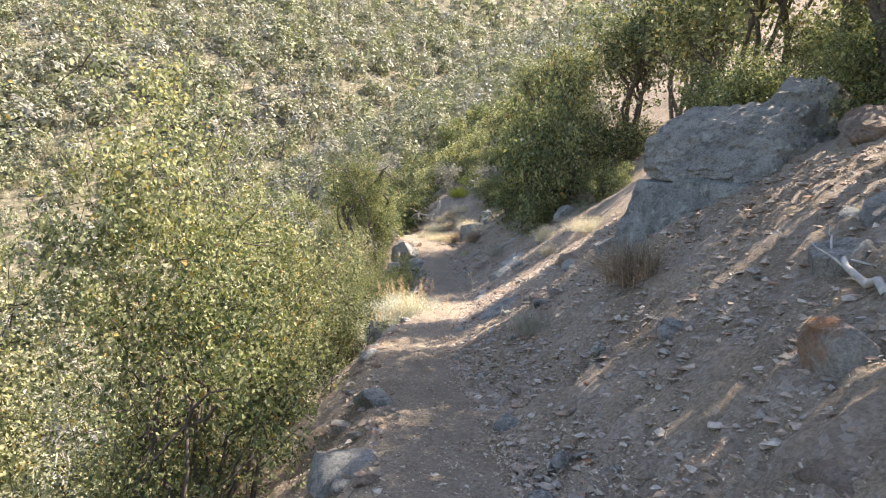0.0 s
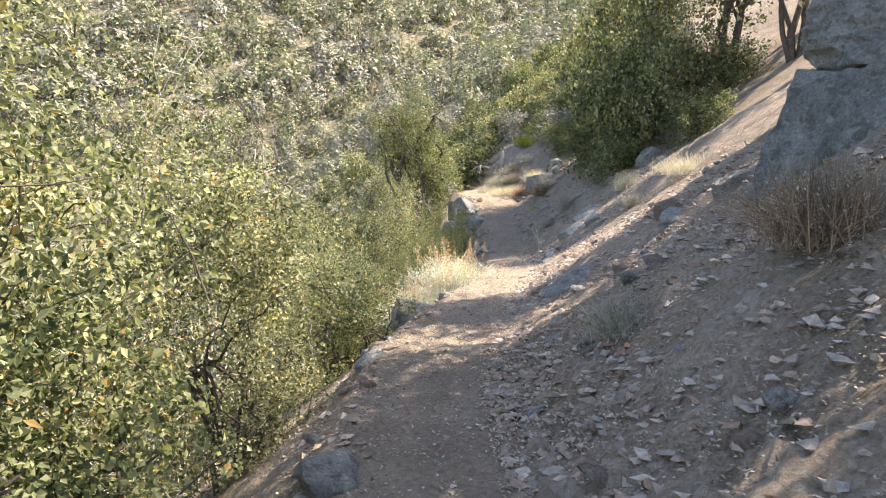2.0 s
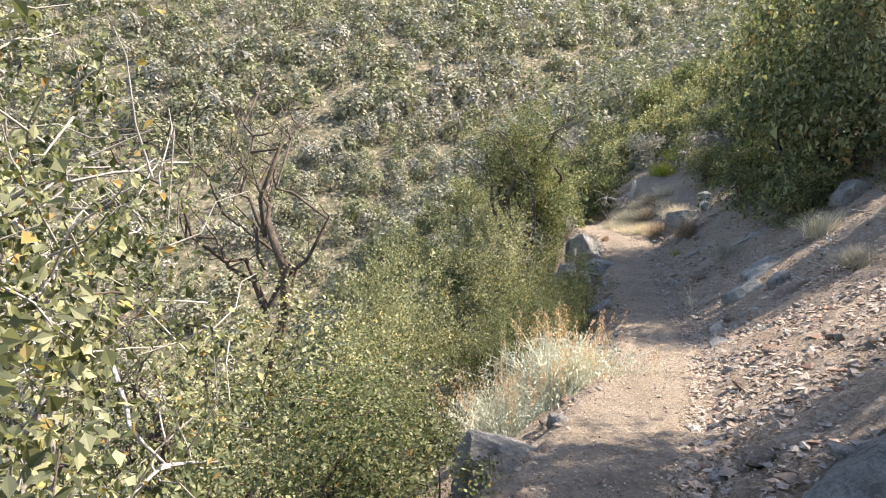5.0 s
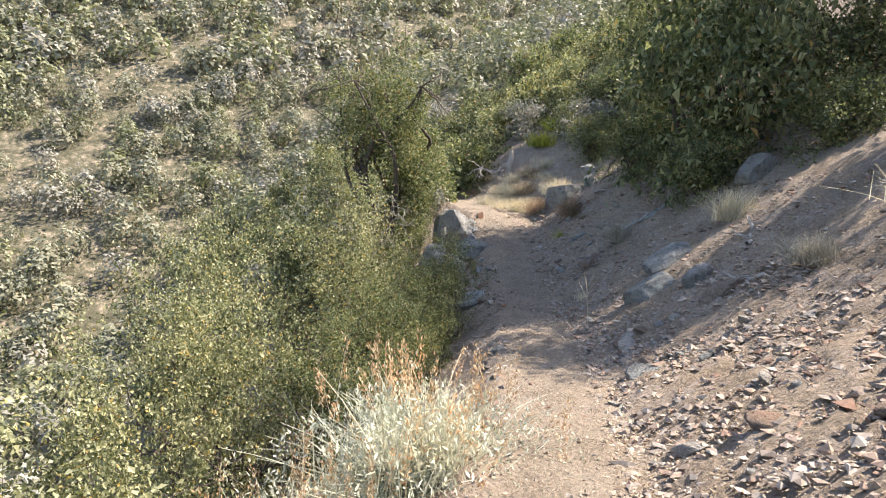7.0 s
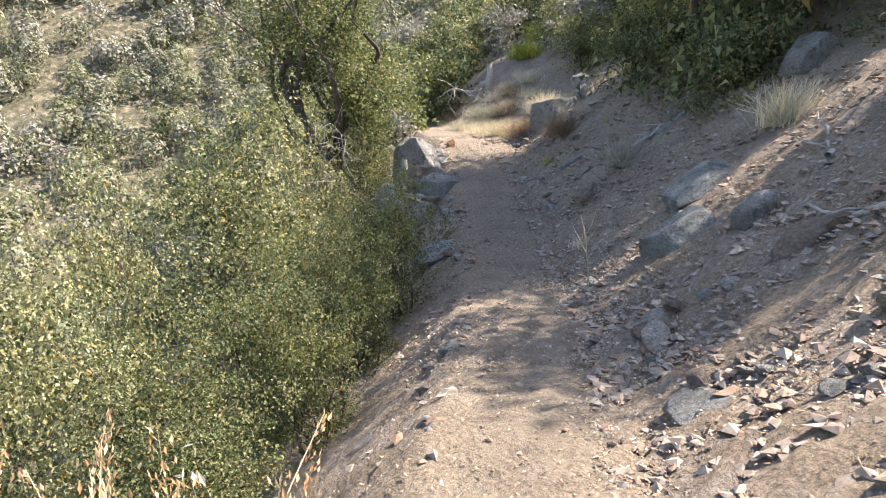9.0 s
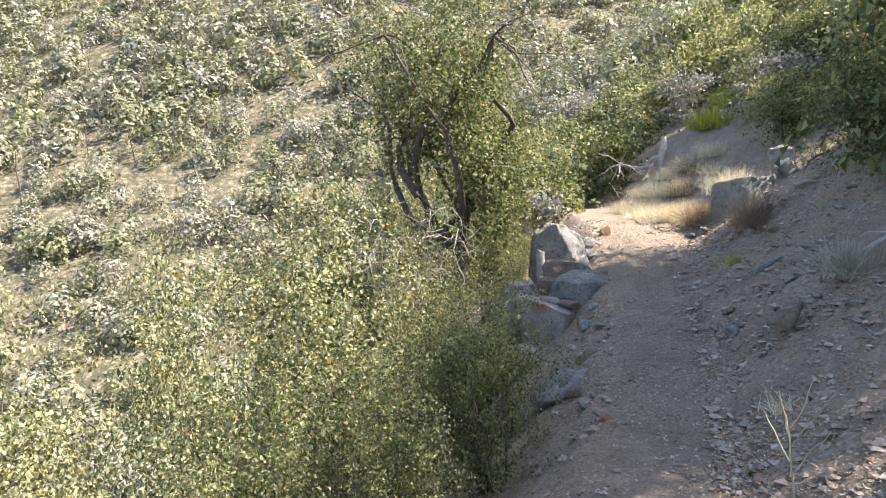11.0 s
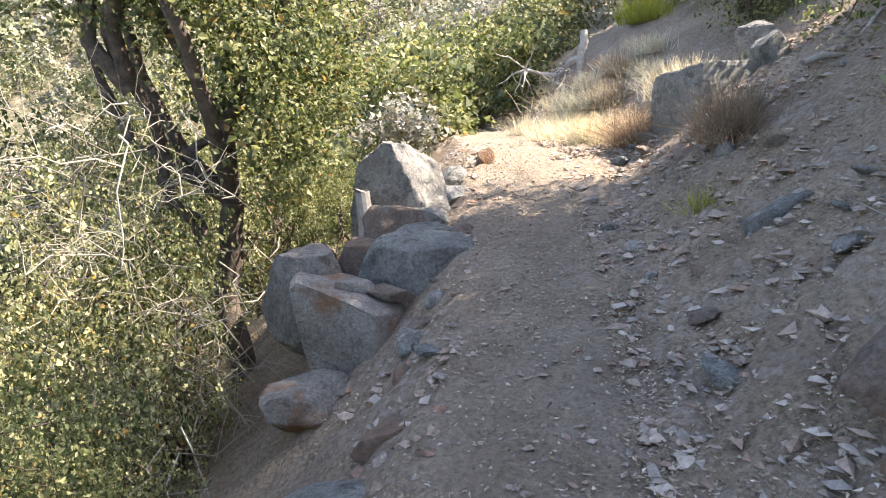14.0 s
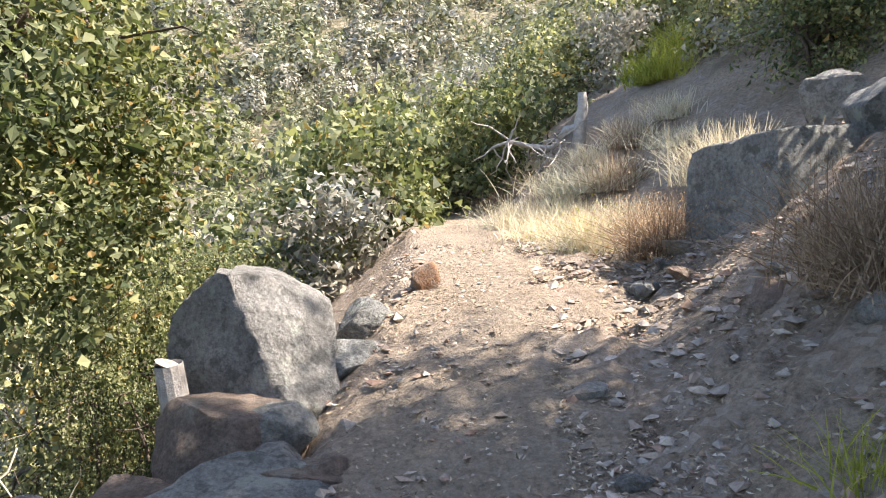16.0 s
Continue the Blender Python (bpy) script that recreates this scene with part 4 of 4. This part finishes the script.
def small_wood():
    rng = np.random.RandomState(23)
    v, f = tube_arrays([limb((0, 0, -0.45), (0.04, 0.02, 0.31), 0.075, 0.062, rng, 0.02, 5), limb((0.04, 0.02, 0.31), (0.043, 0.02, 0.315), 0.062, 0.004, rng, 0, 2)], 12)
    t = tagged(new("stump", fast_mesh("stump", v, f, M_DEAD)), "weathered pale cut stump standing between boulders", "stump")
    t.matrix_world = pose(-0.45, 25.1, 0.34, 4, -6, 30)
    for x, y, ln, turn, name in ((3.7, 18.9, 0.9, 60, "dead_branch"), (3.3, 22.6, 1.1, 30, "dead_branch"), (2.2, 4.2, 0.9, 70, "dead_branch"), (3.4, 25.4, 1.0, 15, "dead_branch"), (3.0, 17.2, 0.7, 110, "dead_branch")):
        lines = [limb((-ln / 2, 0, 0), (ln / 2, 0.1, 0.02), 0.03, 0.012, rng, 0.12, 9)]
        for j in range(5):
            p = lines[0][0][rng.randint(2, 8)]
            lines.append(limb(p, p + unit(rng.normal(size=3) * (1, 1, 0.2)) * 0.3, 0.01, 0.004, rng, 0.15))
        v, f = tube_arrays(lines, 6)
        ob = tagged(new(name, fast_mesh(name, v, f, M_DEAD, True)), "bleached fallen branch lying on the slope", "branch", "fallen branches on the slope")
        tilt = -26 * math.cos(radians(turn))
        ob.matrix_world = pose(x, y, ground(x, y) + 0.03, 0, 0, turn) @ pose(0, 0, 0, 0, tilt, 0)
    # broken snag and leaning log above the crest
    lines = [limb((0, 0, -0.3), (0.1, 0, 0.75), 0.13, 0.06, rng, 0.1, 6), limb((0.05, 0, 0.3), (-1.1, -0.2, 0.1), 0.06, 0.02, rng, 0.15, 8)]
    for j in range(26):
        p = lines[1][0][rng.randint(1, 8)]
        lines.append(limb(p, p + unit(rng.normal(size=3) + (-0.4, -0.2, -0.2)) * rng.uniform(0.3, 0.8), 0.015, 0.004, rng, 0.15))
    v, f = tube_arrays(lines, 6)
    stand(tagged(new("snag", fast_mesh("snag", v, f, M_DEAD, True)), "broken grey snag with a tangle of dry branches", "snag"), 1.5, 31.6)
    v, f = tube_arrays([limb((-1.1, 0, 0), (1.1, 0.2, 0.1), 0.14, 0.11, rng, 0.05, 8)], 9)
    ob = tagged(new("log", fast_mesh("log", v, f, M_BARK, True)), "dark fallen log lying across the slope", "log")
    ob.matrix_world = pose(1.0, 35.5, ground(1.0, 35.5) + 0.15, 0, -14, 10)


near_bushes()
near_trees()
dead_trees()
plume_shrub(-0.4, 14.2, 3, 1.18)
plume_shrub(-1.0, 13.6, 4, 0.95)
brushy("dry_shrub", "russet-brown fine-twigged dry shrub at a boulder's foot", 1.75, 6.7, 0.5, 0.5, M_RUSSET, M_GREYTWIG, 6, 1100, 2200)
brushy("dry_shrub", "russet dry shrub on the slope beside a grey block", 2.45, 25.1, 0.5, 0.55, M_RUSSET, M_RUSSET, 7, 900, 2200)
brushy("dry_shrub", "reddish dry shrub by the crest of the path", 1.95, 27.1, 0.45, 0.5, M_RUSSET, M_PLUME, 8, 800, 1800)
brushy("dry_shrub", "yellowish dry shrub by the crest of the path", 1.45, 27.5, 0.35, 0.42, M_STRAW, M_YELLOW, 9, 700, 700)
brushy("grey_shrub", "low grey fine-twigged shrub on the slope", 2.85, 22.4, 0.45, 0.45, M_GREYTWIG, M_GREYTWIG, 10, 900, 500)
brushy("grey_shrub", "grey-green low shrub by the path", 0.85, 7.3, 0.3, 0.28, M_GREYTWIG, M_OAK, 11, 500, 500)
brushy("grey_shrub", "grey dry shrub on the slope", 3.3, 16.6, 0.45, 0.35, M_GREYTWIG, M_STRAW, 12, 800, 400)
tuft("dry_grass", "pale straw-coloured bunch grass on the slope", "grass", 4.1, 15.8, 800, 0.75, 0.45, M_STRAW, 0.9, 0.004, 31)
tuft("dry_grass", "pale straw-coloured bunch grass under trees", "grass", 4.05, 20.4, 500, 0.4, 0.6, M_STRAW, 0.6, 0.004, 32)
tuft("dry_grass", "pale tall bunch grass behind a grey block", "grass", 2.6, 28.0, 900, 0.6, 0.55, M_STRAW, 0.7, 0.004, 33)
tuft("dry_grass", "pale dry grass on the crest", "grass", 1.9, 28.4, 1100, 1.1, 0.3, M_STRAW, 0.8, 0.004, 34)
tuft("dry_grass", "pale dry grass on the slope beyond the crest", "grass", 1.6, 30.0, 900, 1.0, 0.4, M_STRAW, 0.8, 0.005, 35)
tuft("green_grass", "yellow-green bunch grass on the slope", "grass", 2.7, 32.3, 700, 0.7, 0.6, M_YELLOW, 0.7, 0.007, 36)
tuft("green_grass", "yellow-green bunch grass on the slope", "grass", 3.3, 33.6, 600, 0.6, 0.6, M_YELLOW, 0.7, 0.007, 37)
tuft("grass_tuft", "small dull green grass tuft on the slope", "grass", 2.05, 24.3, 90, 0.15, 0.25, M_YELLOW, 0.6, 0.003, 38)
tuft("grass_tuft", "small dry grass tuft on the slope", "grass", 1.9, 20.6, 120, 0.2, 0.2, M_STRAW, 0.8, 0.003, 39)
grass_rng = np.random.RandomState(64)
for k in range(14):
    gy = grass_rng.uniform(28.2, 34.0)
    gx = float(smooth(gy, TY, TX)) + grass_rng.uniform(0.5, 3.6)
    tuft("dry_grass", "pale dry bunch grass on the slope beyond the crest", "grass", gx, gy, 420, 0.5, grass_rng.uniform(0.25, 0.5), M_STRAW if k % 4 else M_RUSSET, 0.8, 0.004, 500 + k)
twig_plant()
small_wood()
far_bushes()
chaparral()
far_snags()
stone_pieces()
scatter_stones()
scatter_litter()
